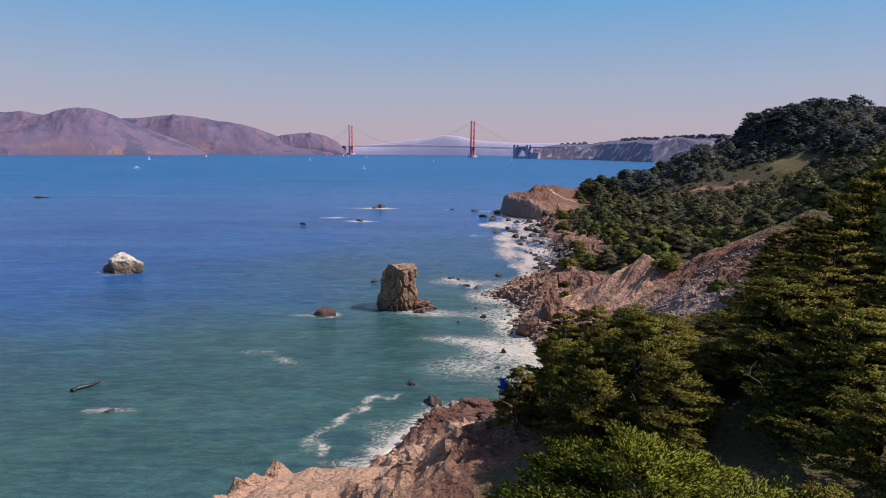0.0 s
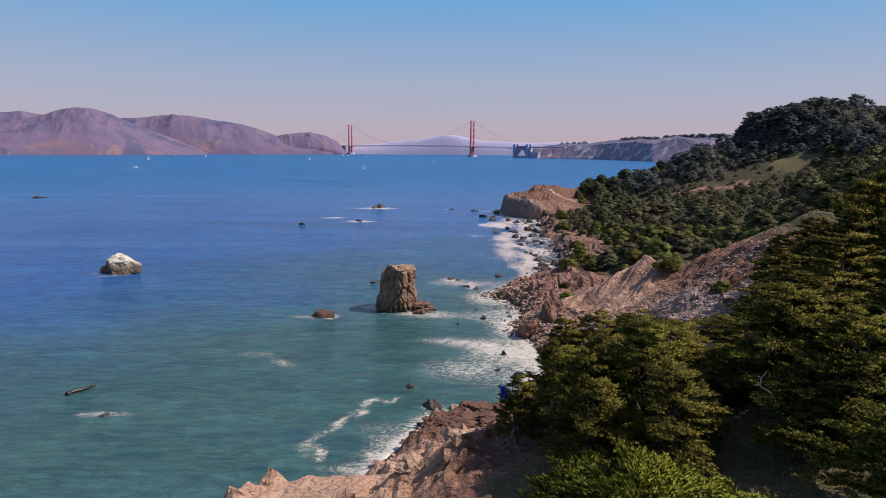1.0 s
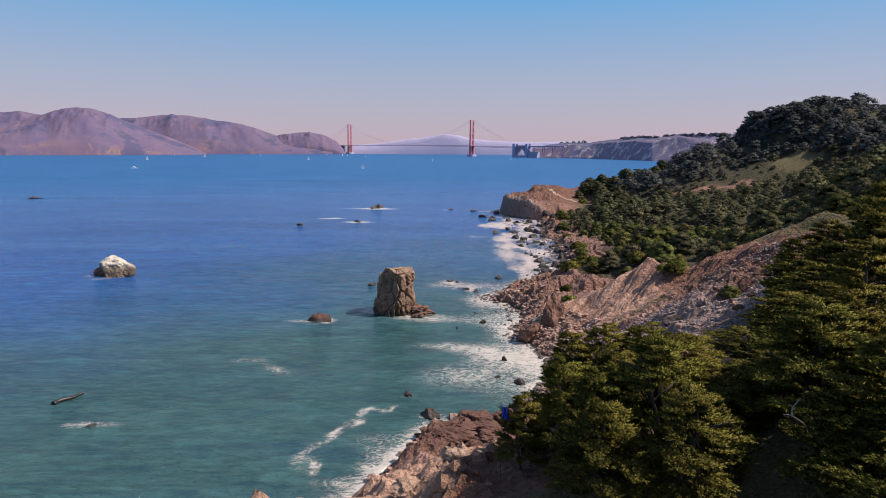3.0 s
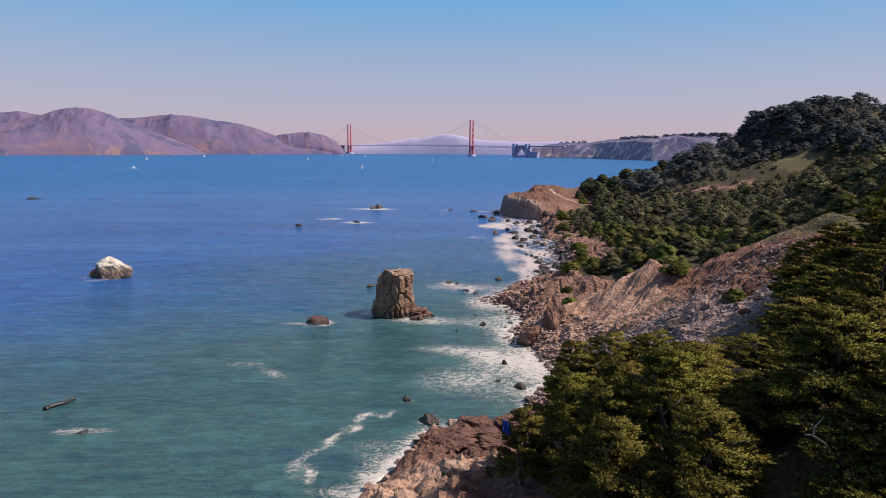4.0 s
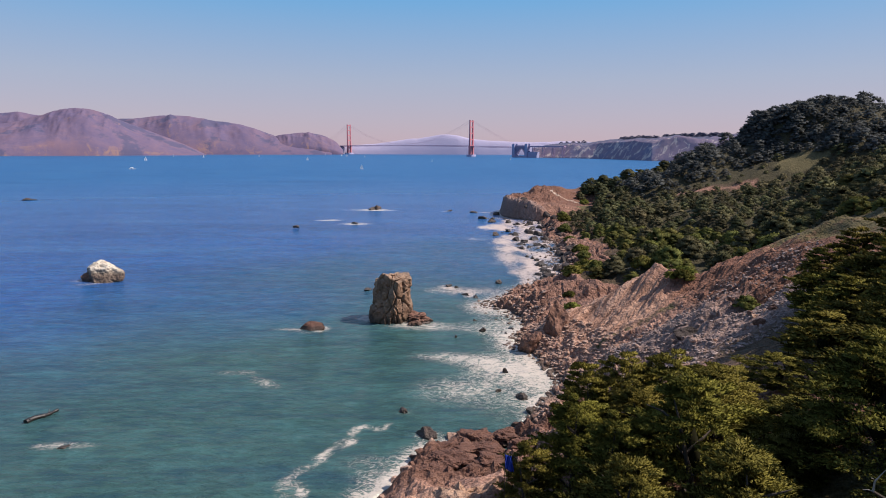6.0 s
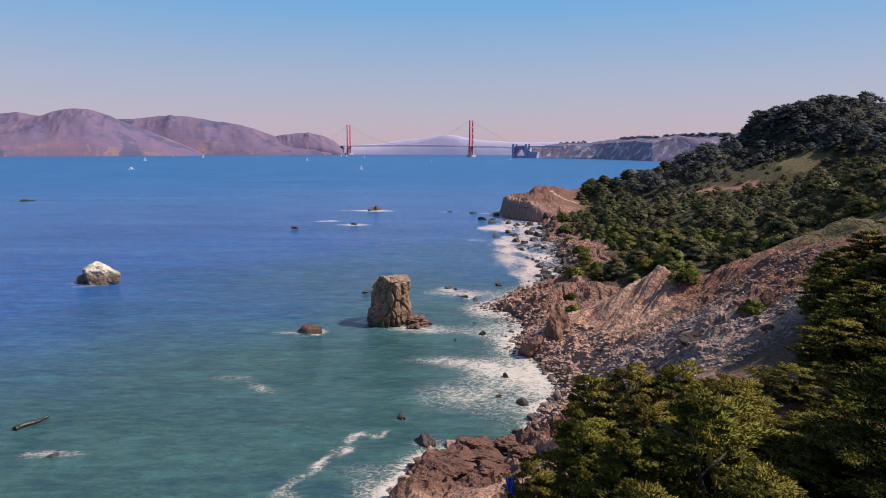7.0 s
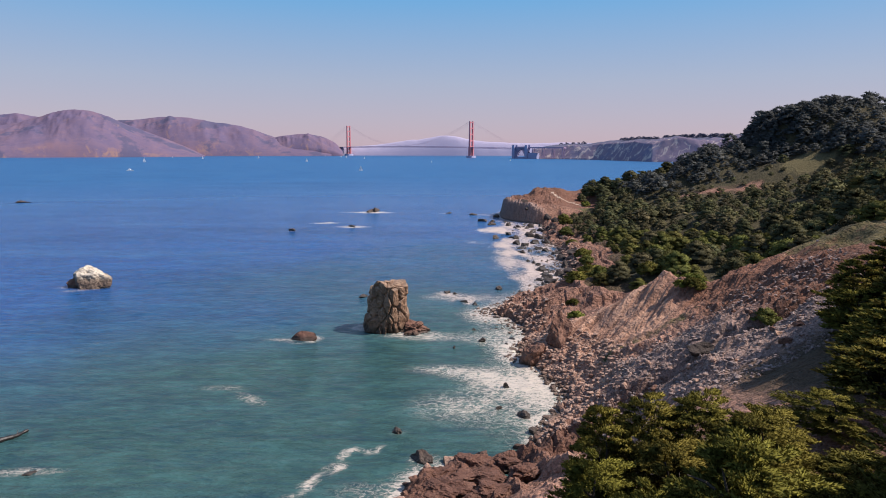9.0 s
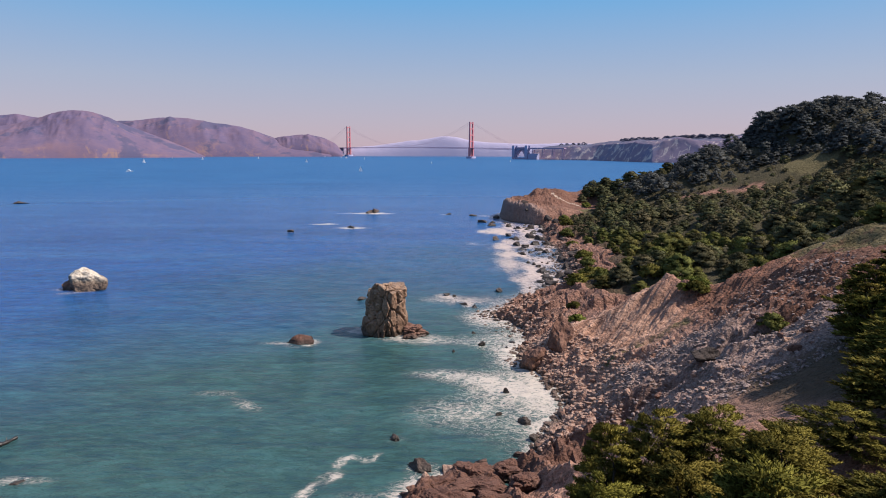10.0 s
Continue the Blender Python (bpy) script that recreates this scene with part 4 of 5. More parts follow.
part("abutment", bm, bridge, "grey masonry abutment and fort under the arch", M_PIER)
bm = bmesh.new()
box(bm, (-700, -12, 60), (-454, 12, 67), B)
part("approach", bm, bridge, mat=M_DECK)
for a in range(-690, -480, 68):
    bm = bmesh.new()
    for s in (-1, 1):
        tube(bm, B @ Vector((a - 5, s * 10, 5)), B @ Vector((a, s * 10, 60)), 1.6, 1.2)
        tube(bm, B @ Vector((a + 5, s * 10, 5)), B @ Vector((a, s * 10, 60)), 1.6, 1.2)
    part("bent", bm, bridge, mat=M_DECK)


# ---- boats ----
def sailboat(x, y, s, rz, group="sailing boats on the strait"):
    ob = thing("sailboat", "small white sailing boat heeling on the water", "boat", (x, y, 0), group, rz, s)
    bm = bmesh.new()
    bmesh.ops.create_cube(bm, size=1, matrix=Matrix.Translation((0, 0, 0.5)) @ Matrix.Diagonal((10, 2.8, 1.6, 1)))
    for v in bm.verts:
        if v.co.x > 0:
            v.co.y *= 0.15
        if v.co.z < 0.3:
            v.co.x, v.co.y = v.co.x * 0.85, v.co.y * 0.6
    part("hull", bm, ob, mat=M_HULL)
    bm = bmesh.new()
    tube(bm, (0.5, 0, 1), (0.5, 0, 15), 0.12, 0.06)
    part("mast", bm, ob, mat=M_HULL)
    for nm, p in (("mainsail", ((0.3, 0, 2), (-4.6, 0.6, 2.2), (0.4, 0.1, 14.6))), ("jib", ((0.8, 0, 2), (5, 0, 1.6), (0.6, 0.1, 13)))):
        bm = bmesh.new()
        a, b, c = (Vector(q) for q in p)
        rows = []
        for k in range(6):
            u = k / 5
            l, r = a.lerp(c, u), b.lerp(c, u)
            rows.append([bm.verts.new(l.lerp(r, w) + Vector((0, 0.7 * math.sin(math.pi * w) * (1 - u), 0))) for w in (0, 0.33, 0.66, 1)])
        for r0, r1 in zip(rows[:-1], rows[1:]):
            for k in range(3):
                bm.faces.new((r0[k], r0[k + 1], r1[k + 1], r1[k]))
        bmesh.ops.solidify(bm, geom=bm.faces[:], thickness=0.05)
        part(nm, bm, ob, mat=M_SAIL)
    return ob


for x, y, s, rz in ((-1221, 2583, 1.25, 25), (-216, 1690, 1.0, 15), (-1269, 3336, 1.0, 40), (-587, 2738, 1.1, 20), (-592, 3900, 1.2, 20), (-770, 4150, 1.1, 120), (-640, 4000, 0.9, 60),
                    (-1050, 3600, 1.0, 10), (-1500, 3500, 0.9, 150), (330, 3000, 0.7, 30), (-40, 2600, 0.8, 75), (-430, 3500, 0.8, 60)):
    sailboat(x, y, s, rz)
cruiser = thing("motor_cruiser", "white motor cruiser leaving a short wake", "boat", (-806, 1632, 0), rz=5)
bm = bmesh.new()
bmesh.ops.create_cube(bm, size=1, matrix=Matrix.Translation((0, 0, 1)) @ Matrix.Diagonal((16, 4.4, 2.4, 1)))
for v in bm.verts:
    if v.co.x > 0 and v.co.z > 1:
        v.co.x += 2
    if v.co.x > 0:
        v.co.y *= 0.3
part("hull", bm, cruiser, mat=M_HULL)
bm = bmesh.new()
box(bm, (-5, -1.8, 2.2), (2, 1.8, 4.4))
box(bm, (-3, -1.4, 4.4), (0, 1.4, 5.8))
bmesh.ops.bevel(bm, geom=bm.edges[:], offset=0.2, segments=1, affect="EDGES")
part("cabin", bm, cruiser, mat=M_SAIL)


# ---- rocks ----
def rock_mesh(name, size, seed, mat, detail=3, cuts=14, jag=0.2, flat=True, foot=0.55):
    """A broken boulder: a ball cut by planes, roughened, its foot under its origin."""
    rnd = random.Random(seed)
    bm = bmesh.new()
    bmesh.ops.create_icosphere(bm, subdivisions=detail, radius=1)
    planes = []
    for _ in range(cuts):
        n = Vector((rnd.gauss(0, 1), rnd.gauss(0, 1), rnd.gauss(0.25, 0.8))).normalized()
        planes.append((n, rnd.uniform(0.38, 0.8)))
    off = Vector((rnd.uniform(-99, 99), rnd.uniform(-99, 99), rnd.uniform(-99, 99)))
    for v in bm.verts:
        p = v.co.copy()
        for n, d in planes:
            e = p.dot(n) - d
            if e > 0:
                p -= n * e * 0.92
        p += v.co * jag * (noise.fractal(p * 1.6 + off, 0.8, 2.1, 5))
        v.co = Vector((p.x * size[0], p.y * size[1], (p.z + foot) * size[2]))
    me = bpy.data.meshes.new(name)
    bm.to_mesh(me)
    bm.free()
    me.materials.append(mat)
    if not flat:
        me.polygons.foreach_set("use_smooth", np.ones(len(me.polygons), bool))
    return me


def rock(name, at, size, seed, mat, label, rz=0, group="", detail=3, **kw):
    ob = new(name, rock_mesh(name, size, seed, mat, detail, **kw))
    ob.matrix_world = pose(*at, 0, 0, rz)
    return tagged(ob, label, "rock", group)


def tall_rock():
    """The tall stack: a fractured block, broad at the top, with near-vertical broken faces and a slab fallen at its foot."""
    rnd = random.Random(77)
    bm = bmesh.new()
    bmesh.ops.create_icosphere(bm, subdivisions=6, radius=1)
    planes = []
    for deg, lean, d in ((-38, 0.02, 0.61), (-112, 0.04, 0.57), (-172, 0.08, 0.64), (-75, -0.25, 0.74), (-8, 0.05, 0.66), (30, 0.1, 0.66), (80, 0.15, 0.66), (135, 0.12, 0.66), (-150, 0.75, 0.90), (-60, 0.9, 0.98), (-15, 0.8, 0.93), (-125, 0.42, 0.76)):
        n = Vector((math.cos(radians(deg)), math.sin(radians(deg)), lean)).normalized()
        planes.append((n, d))
    for k in range(5):
        n = Vector((rnd.uniform(-0.4, 0.4), rnd.uniform(-0.4, 0.4), 1)).normalized()
        planes.append((n, rnd.uniform(0.80, 0.86)))
    off = Vector((3.1, 7.7, 1.9))
    for v in bm.verts:
        p = v.co / max(abs(v.co.x), abs(v.co.y), abs(v.co.z)) * 0.9
        for n, d in planes:
            e = p.dot(n) - d
            if e > 0:
                p = p - n * e
        w = Vector((p.x * 9.9 + 0.5 * p.z, p.y * 9.6, 7.2 + p.z * 12.0))
        r = Vector((p.x, p.y, 0.2 * p.z)).normalized()
        # the lower left bulges, and broken blocks step in and out
        w += r * 0.9 * max(0.0, 1 - (w.z / 7.0) ** 2) * (1 if p.x < 0 else 0.3) if w.z > 0 else Vector((0, 0, 0))
        q = Vector((w.x * 0.17 + 0.05 * w.z, w.y * 0.17, w.z * 0.085 - 0.06 * w.x)) + off
        f = noise.fractal(q * 1.5, 0.75, 2.2, 6)
        d4, pts4 = noise.voronoi(q * 1.7)
        level = noise.cell(pts4[0] * 7.3)
        d5, _ = noise.voronoi(q * 4.2)
        fiss = max(0.0, 0.14 - (d4[1] - d4[0])) * 7.0
        chip = max(0.0, 0.12 - (d5[1] - d5[0])) * 4.0
        w += r * (0.65 * f + 0.75 * level - 0.9 * fiss - 0.4 * chip) + Vector((0, 0, 0.5 * noise.noise(q * 3)))
        v.co = w
    me = bpy.data.meshes.new("tall_sea_rock")
    bm.to_mesh(me)
    bm.free()
    me.materials.append(M_STACK)
    ob = new("tall_sea_rock", me)
    ob.matrix_world = pose(-17.2, 225, 0, 0, 0, 0)
    return tagged(ob, "tall blocky tan sea stack, cracked and broken", "rock")


tall_rock()
rock("stack_foot_rock", (-7.5, 222.5, -0.8), (6.5, 4.5, 3.6), 5, M_BROWN, "low craggy brown rock at the foot of the stack", 10, detail=5, jag=0.4)
dome = rock("guano_rock", (-155.0, 290.5, -1.8), (10.6, 8.5, 9.8), 14, M_WHITE, "white-topped dome of rock standing in the sea", 0, detail=6, cuts=9, jag=0.15, foot=0.42)
for v in dome.data.vertices:
    # a blunt, broad top
    if v.co.z > 7.5:
        v.co.z = 7.5 + (v.co.z - 7.5) * 0.75
rock("brown_sea_rock", (-161.2, 289.6, -1.6), (6.8, 5.4, 5.2), 23, M_BROWN, "low brown shoulder of rock beside the white dome", -15, detail=5, cuts=12, jag=0.2, foot=0.4)
rock("low_sea_rock", (-43.6, 214.5, -0.7), (5.4, 3.6, 2.4), 44, M_SLAB, "low rounded dark brown rock awash in the sea", 5, detail=5, cuts=9, jag=0.08, flat=False)
AWASH = "rocks awash off the shore"
for x, y, sx_, sy_, sz_, sd in ((-67, 614, 11, 5, 3.4, 21), (-63.5, 614, 3.0, 2.6, 6.2, 22), (-69, 502, 8, 3, 1.6, 23), (-110, 477, 4, 2.5, 1.6, 24), (-463, 704, 9, 4, 3.0, 25), (-32, 271.5, 3.6, 2, 1.3, 26),
                                (-8.8, 147.5, 1.9, 1.4, 1.3, 27), (-2.6, 134.8, 3.6, 2.3, 1.9, 28), (-77.5, 129.6, 1.5, 0.9, 0.5, 30), (3.5, 278, 2.2, 1.6, 1.4, 31),
                                (6.5, 276, 1.6, 1.2, 1.0, 32), (10, 263, 2.6, 1.4, 0.9, 33), (14.3, 211.5, 1.5, 1.2, 1.5, 34), (12, 224, 0.9, 0.8, 0.8, 35), (5, 205, 0.8, 0.6, 0.7, 36), (17.6, 173.5, 1.1, 0.9, 1.1, 37),
                                (20.2, 155.6, 1.9, 1.4, 1.7, 38), (14.8, 160, 1.0, 0.8, 0.7, 39), (21, 147.5, 1.6, 1.2, 1.3, 40), (26.5, 286, 2.6, 2.0, 2.0, 42), (25.5, 250, 3.4, 2.6, 2.4, 43), (28, 243, 2.2, 1.6, 1.8, 44),
                                (38, 439, 5, 3, 2.6, 45), (41.5, 517, 7, 4, 3.0, 46), (50, 572, 5, 3, 3.2, 47), (36, 540, 6, 3, 2.6, 48), (30, 590, 5, 2.5, 1.6, 49), (8, 603, 6, 2.5, 1.2, 50), (49, 382, 3.0, 2.2, 2.2, 51)):
    rock("sea_rock", (x, y, -0.35 * sz_), (sx_, sy_, sz_), sd, M_SHORE, "dark wet rock breaking the surface of the sea", sd * 37, AWASH, 4 if y < 240 else 3)
log = thing("floating_log", "long dark waterlogged log drifting on the water", "driftwood", (-90.6, 143.8, 0.3), rz=64)
pts = [Vector((-3.7 + 0.5 * k, 0.22 * math.sin(k * 0.55), 0.12 + 0.12 * math.sin(k * 0.4))) for k in range(16)]
part("trunk", sweep(pts, [0.62 - 0.022 * k + 0.05 * math.sin(k * 1.9) for k in range(16)], 9, M_WETWOOD), log)
for a, b in (((1.4, 0, 0.2), (2.0, 0.5, 0.9)), ((-2.6, 0, 0.2), (-3.0, -0.4, 0.7))):
    bm = bmesh.new()
    tube(bm, a, b, 0.12, 0.05)
    part("branch_stub", bm, log, mat=M_WETWOOD)

# boulders along the shore
rnd = random.Random(4)
STONES = [rock_mesh("boulder", (1, 1, 0.8), 300 + k, (M_RUBBLE, M_RUBBLE, M_BROWN)[k % 3], 3) for k in range(9)]
FARSTONES = [rock_mesh("boulder", (1, 1, 0.8), 330 + k, M_WET_SHADE_ROCK, 2) for k in range(5)]
SHOREROCKS = "boulders along the shore"


def boulder(x, y, s, kind=None, sink=0.25, label="angular brown boulder on the rocky shore"):
    me = (kind or rnd.choice(STONES))
    ob = new("boulder", me)
    z = max(float(height(np.array([x]), np.array([y]))[0]), -0.5)
    ob.matrix_world = pose(x, y, z - sink * s, rnd.uniform(-15, 15), rnd.uniform(-15, 15), rnd.uniform(0, 360)) @ Matrix.Diagonal((s * rnd.uniform(0.8, 1.3), s * rnd.uniform(0.8, 1.2), s * rnd.uniform(0.7, 1.2), 1))
    return tagged(ob, label, "rock", SHOREROCKS)


rock("block_boulder", (26.6, 190.5, -0.8), (5.0, 4.2, 6.0), 61, M_BROWN, "big upright reddish boulder at the foot of the cliff", 20, detail=4)
rock("slab_outcrop", (35.5, 194.0, 2.5), (5.6, 5.6, 9.6), 62, M_BROWN, "steep reddish rock slab at the end of the scarp", 35, detail=4)
for y in np.arange(143, 300, 1.7):
    for k in range(2 if y < 200 else 1):
        d = abs(rnd.gauss(0, 1)) * (4.5 if y < 200 else 6)
        boulder(float(shore_x(y)) - 2.2 + d, y + rnd.uniform(-1, 1), rnd.choice((0.5, 0.6, 0.8, 0.9, 1.3)) * (1 if y < 200 else 1.25))
for y in np.arange(285, 545, 3.4):
    for k in range(2):
        boulder(float(shore_x(y)) - rnd.uniform(-10, 0.55 * float(np.interp(y, (300, 430, 545), (25, 55, 45)))), y + rnd.uniform(-2, 2), rnd.choice((1.2, 1.6, 2.2, 3.2, 4.0)), rnd.choice(FARSTONES), 0.3, "dark boulder in the surf below the hillside")
for y in np.arange(204, 335, 3.2):
    boulder(float(shore_x(y)) - abs(rnd.gauss(0, 7)) - 0.5, y + rnd.uniform(-1, 1), rnd.choice((0.7, 0.9, 1.2, 1.7)), rnd.choice(FARSTONES), 0.25, "dark boulder in the surf below the hillside")
# the brown rock spit and the near cove
for x, y, s in ((-1.5, 130.5, 1.8), (3.0, 133.5, 2.0), (9, 137, 2.2), (-4, 124, 1.3), (-6, 117, 1.3), (-8, 114, 0.9), (-5.5, 120, 1.1), (-13, 107.5, 1.5), (-10, 110, 0.8), (17, 140, 1.6), (21, 143, 1.5), (24, 146, 1.3)):
    boulder(x, y, s, rnd.choice(STONES), 0.3, "massive brown rock of the shore spit")
# broad worn slabs heaped on the spit
for x, y, z, sx_, sy_, sz_, sd, turn in ((6.5, 131.5, 0.4, 4.6, 3.2, 3.0, 401, 12), (13.5, 131.5, 0.6, 4.2, 3.0, 2.6, 402, -20), (0.8, 127.5, 0.2, 5.0, 3.4, 2.6, 403, 25), (7.5, 125.5, 1.6, 5.6, 3.6, 2.4, 404, -10),
                                         (16.5, 126.5, 1.8, 4.6, 3.4, 2.4, 405, 30), (1.5, 121.0, 1.8, 5.2, 3.6, 2.6, 406, -30), (-3.2, 124.2, 0.0, 3.0, 2.2, 2.0, 407, 5), (9.5, 119.5, 2.6, 5.0, 4.0, 2.0, 408, 15), (19, 132, 0.2, 2.6, 2.0, 1.8, 409, 40)):
    rock("spit_slab", (x, y, z - 0.5), (sx_ * 1.12, sy_ * 1.12, sz_ * 0.82), sd, M_SLAB, "broad worn red-brown slab on the shore spit", turn, "slabs of the rock spit", detail=5, cuts=22, jag=0.34)
# crags of the near tan outcrop
for x, y, s in ((-27, 63, 2.2), (-22.5, 69, 1.5), (-4, 66.5, 2.6), (-1, 70, 3.0), (2, 73, 2.8), (0, 78, 2.6), (4, 64, 2.0), (5, 80, 2.2)):
    ob = boulder(x, y, s, None, 0.6, "pale tan craggy outcrop rock")
    ob["group"] = "crags of the tan outcrop"
    ob.data = rock_mesh("boulder", (1, 1, 0.9), int(900 + x * 7 + y), M_PALE, 5, 20, 0.24)


# loose stones of the scree, uncountable
def scatter_stones(name, spots, mat, label):
    kinds = []
    for k in range(5):
        bm = bmesh.new()
        bmesh.ops.create_icosphere(bm, subdivisions=1, radius=1)
        r2 = random.Random(k)
        vs = np.array([(v.co * r2.uniform(0.65, 1.15))[:] for v in bm.verts])
        kinds.append((vs, np.array([[v.index for v in f.verts] for f in bm.faces])))
        bm.free()
    V, Fs, n = [], [], 0
    rg = np.random.RandomState(7)
    for x, y, z, s in spots:
        vs, fs = kinds[rg.randint(5)]
        a, b = rg.uniform(0, 6.28), rg.uniform(0.55, 1.3, 3) * s
        c_, s_ = math.cos(a), math.sin(a)
        q = vs * b
        q = np.stack([q[:, 0] * c_ - q[:, 1] * s_ + x, q[:, 0] * s_ + q[:, 1] * c_ + y, q[:, 2] * 0.8 + z], -1)
        V.append(q), Fs.append(fs + n)
        n += len(q)
    return tagged(new(name, mesh_of(name, np.concatenate(V), np.concatenate(Fs), mat)), label, "stones", kind="stuff")


rg = np.random.RandomState(3)
n = 24000
x, y = rg.uniform(30, 95, n), rg.uniform(104, 178, n)
d = x - shore_x(y)
ok = (d > 12) & (rg.uniform(0, 1, n) < 1 - smooth(70, 95, x)) & (rg.uniform(0, 1, n) < 1 - smooth(158, 174, y)) & (rg.uniform(0, 1, n) < 0.25 + 0.75 * smooth(-0.3, 0.3, fbm(x / 9, y / 9, 3, 221)))
x, y = x[ok], y[ok]
s = 0.09 + 0.45 * rg.uniform(0, 1, len(x)) ** 4
scatter_stones("scree", list(zip(x, y, height(x, y) + 0.05, s)), M_SCREE, "loose grey and tan scree stones on the slope")
y = rg.uniform(140, 212, 5200)
x = shore_x(y) + rg.uniform(-2, 17, len(y))
scatter_stones("rubble", list(zip(x, y, np.maximum(height(x, y), -0.1), 0.16 + 0.75 * rg.uniform(0, 1, len(x)) ** 3.5)), M_RUBBLE, "tumbled brown rubble at the foot of the slope")
y = rg.uniform(212, 420, 2600)
x = shore_x(y) + rg.normal(3, 5.5, len(y))
scatter_stones("beach_stones", list(zip(x, y, np.maximum(height(x, y), -0.1), 0.3 + 0.8 * rg.uniform(0, 1, len(x)) ** 3)), M_RUBBLE, "tumbled brown beach stones at the waterline")
# larger blocks lying on the scree
for k in range(46):
    y = rnd.uniform(112, 170)
    x = rnd.uniform(38, 80)
    ob = boulder(x, y, rnd.choice((0.5, 0.6, 0.7, 0.9, 1.2)), None, 0.3, "angular grey-brown block lying on the scree")
    ob["group"] = "blocks lying on the scree"
# dark rock put in where a cavity of the slope lies in shade
rock("dark_overhang", (54.0, 141.5, 20.2), (3.4, 1.8, 1.5), 66, M_WET_SHADE_ROCK, "near-black rock for the shaded hollow under a ledge on the scree", 15, detail=4)


# ---- trees ----
SHADE = {}


def set_normals(me, normals):
    """Soft foliage shading: each spray takes the normal of the mass that it belongs to."""
    me.polygons.foreach_set("use_smooth", np.ones(len(me.polygons), bool))
    me.normals_split_custom_set_from_vertices(normals)


def sprays(name, C, N, L, mat, rg, width=0.2, core=None, mass=None):
    """Leaf sprays: one pointed blade at each of the places C, pointing along N, L long; core: inner clumps joined in."""
    n = len(C)
    N = N / np.linalg.norm(N, axis=1, keepdims=True)
    A = rg.normal(0, 1, (n, 3))
    S = np.cross(N, A)
    S /= np.linalg.norm(S, axis=1, keepdims=True)
    U = np.cross(S, N)
    L = (L * rg.uniform(0.6, 1.25, n))[:, None]
    w = L * width
    P3, base = C + N * L * 0.75, C - N * L * 0.25
    P1, P2 = base + S * w + U * w * 0.35, base - S * w + U * w * 0.35
    V = np.stack([P1, P3, P2], 1).reshape(-1, 3)
    F = np.arange(n * 3).reshape(-1, 3)
    if core is not None:
        cv, cf = core
        V, F = np.concatenate([V, cv]), np.concatenate([F, cf + 3 * n])
    me = mesh_of(name, V, F, mat)
    if mass is not None:
        nn = mass + np.array([0, 0, 0.55]) + rg.normal(0, 0.22, mass.shape)
        nn = np.repeat(nn / np.linalg.norm(nn, axis=1, keepdims=True), 3, axis=0)
        cn = np.tile(ICO_V, (len(core[0]) // len(ICO_V), 1))
        nn = np.concatenate([nn, cn / np.linalg.norm(cn, axis=1, keepdims=True)])
        set_normals(me, nn)
        SHADE[me.name] = nn
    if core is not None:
        me.materials.append(M_CORE_SHADE)
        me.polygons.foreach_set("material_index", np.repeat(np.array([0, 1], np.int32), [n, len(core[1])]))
    return me


ICO = bmesh.new()
bmesh.ops.create_icosphere(ICO, subdivisions=1, radius=1)
ICO_V, ICO_F = np.array([v.co[:] for v in ICO.verts]), np.array([[v.index for v in f.verts] for f in ICO.faces])
ICO.free()


def cypress_mesh(name, H, R, tiers, per_tier, twigs, per, leaf, mat, seed, dome=2.3, low=0.10, soft=0.05, width=0.27):
    """A wind-combed cypress crown: tiers of level branches, each a fan of twigs set with sprays, and dark air between."""
    rg = np.random.RandomState(seed)
    C, N, Q = [], [], []
    for k in range(tiers):
        t = low + (1 - low) * (k + 0.5) / tiers
        for b in range(max(4, int(per_tier * (1.15 - 0.55 * t)))):
            az = rg.uniform(0, 2 * math.pi)
            lobe = 1 + 0.24 * math.sin(2 * az + seed) + 0.2 * math.sin(3 * az + 5.0 * t + seed * 1.7)
            length = R * (1 - t ** dome) ** 0.6 * lobe * rg.uniform(0.6, 1.08) + 0.10 * R
            out = np.array([math.cos(az), math.sin(az), 0.0])
            z0 = t * H + rg.normal(0, 0.012) * H
            rise = rg.uniform(-0.10, 0.16)
            for j in range(twigs):
                u = 0.34 + 0.66 * (j + rg.uniform(0, 1)) / twigs
                turn = az + (-1) ** j * rg.uniform(0.25, 1.0) * (1.15 - 0.6 * u)
                way = np.array([math.cos(turn), math.sin(turn), 0.0])
                reach = length * 0.40 * (1.2 - 0.75 * u) * rg.uniform(0.7, 1.2) + 0.06 * R
                m = int(per * rg.uniform(0.7, 1.3))
                v = rg.uniform(0, 1, m) ** 0.8
                p = out * length * u + np.array([0, 0, z0 + rise * length * u * u]) + np.outer(v * reach, way)
                wob = rg.normal(0, soft * R, (m, 3)) * (1.1 - 0.6 * v)[:, None]
                p += wob * np.array([1, 1, 0.26])
                p[:, 2] += 0.16 * reach * v * v
                C.append(p)
                Q.append(0.45 * way + 0.25 * out + wob / (soft * R) * 0.18 + np.array([0, 0, 0.25]))
                N.append(way * 0.75 + wob / (soft * R) * 0.3 + np.array([0, 0, 0.22]) + rg.normal(0, 0.2, (m, 3)))
    # the heart of the tree: a near-black lump, inner shade in its colour
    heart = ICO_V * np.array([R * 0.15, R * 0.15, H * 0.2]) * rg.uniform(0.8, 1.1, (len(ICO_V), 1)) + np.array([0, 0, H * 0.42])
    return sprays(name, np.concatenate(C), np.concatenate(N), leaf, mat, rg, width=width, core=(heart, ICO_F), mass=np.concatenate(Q))


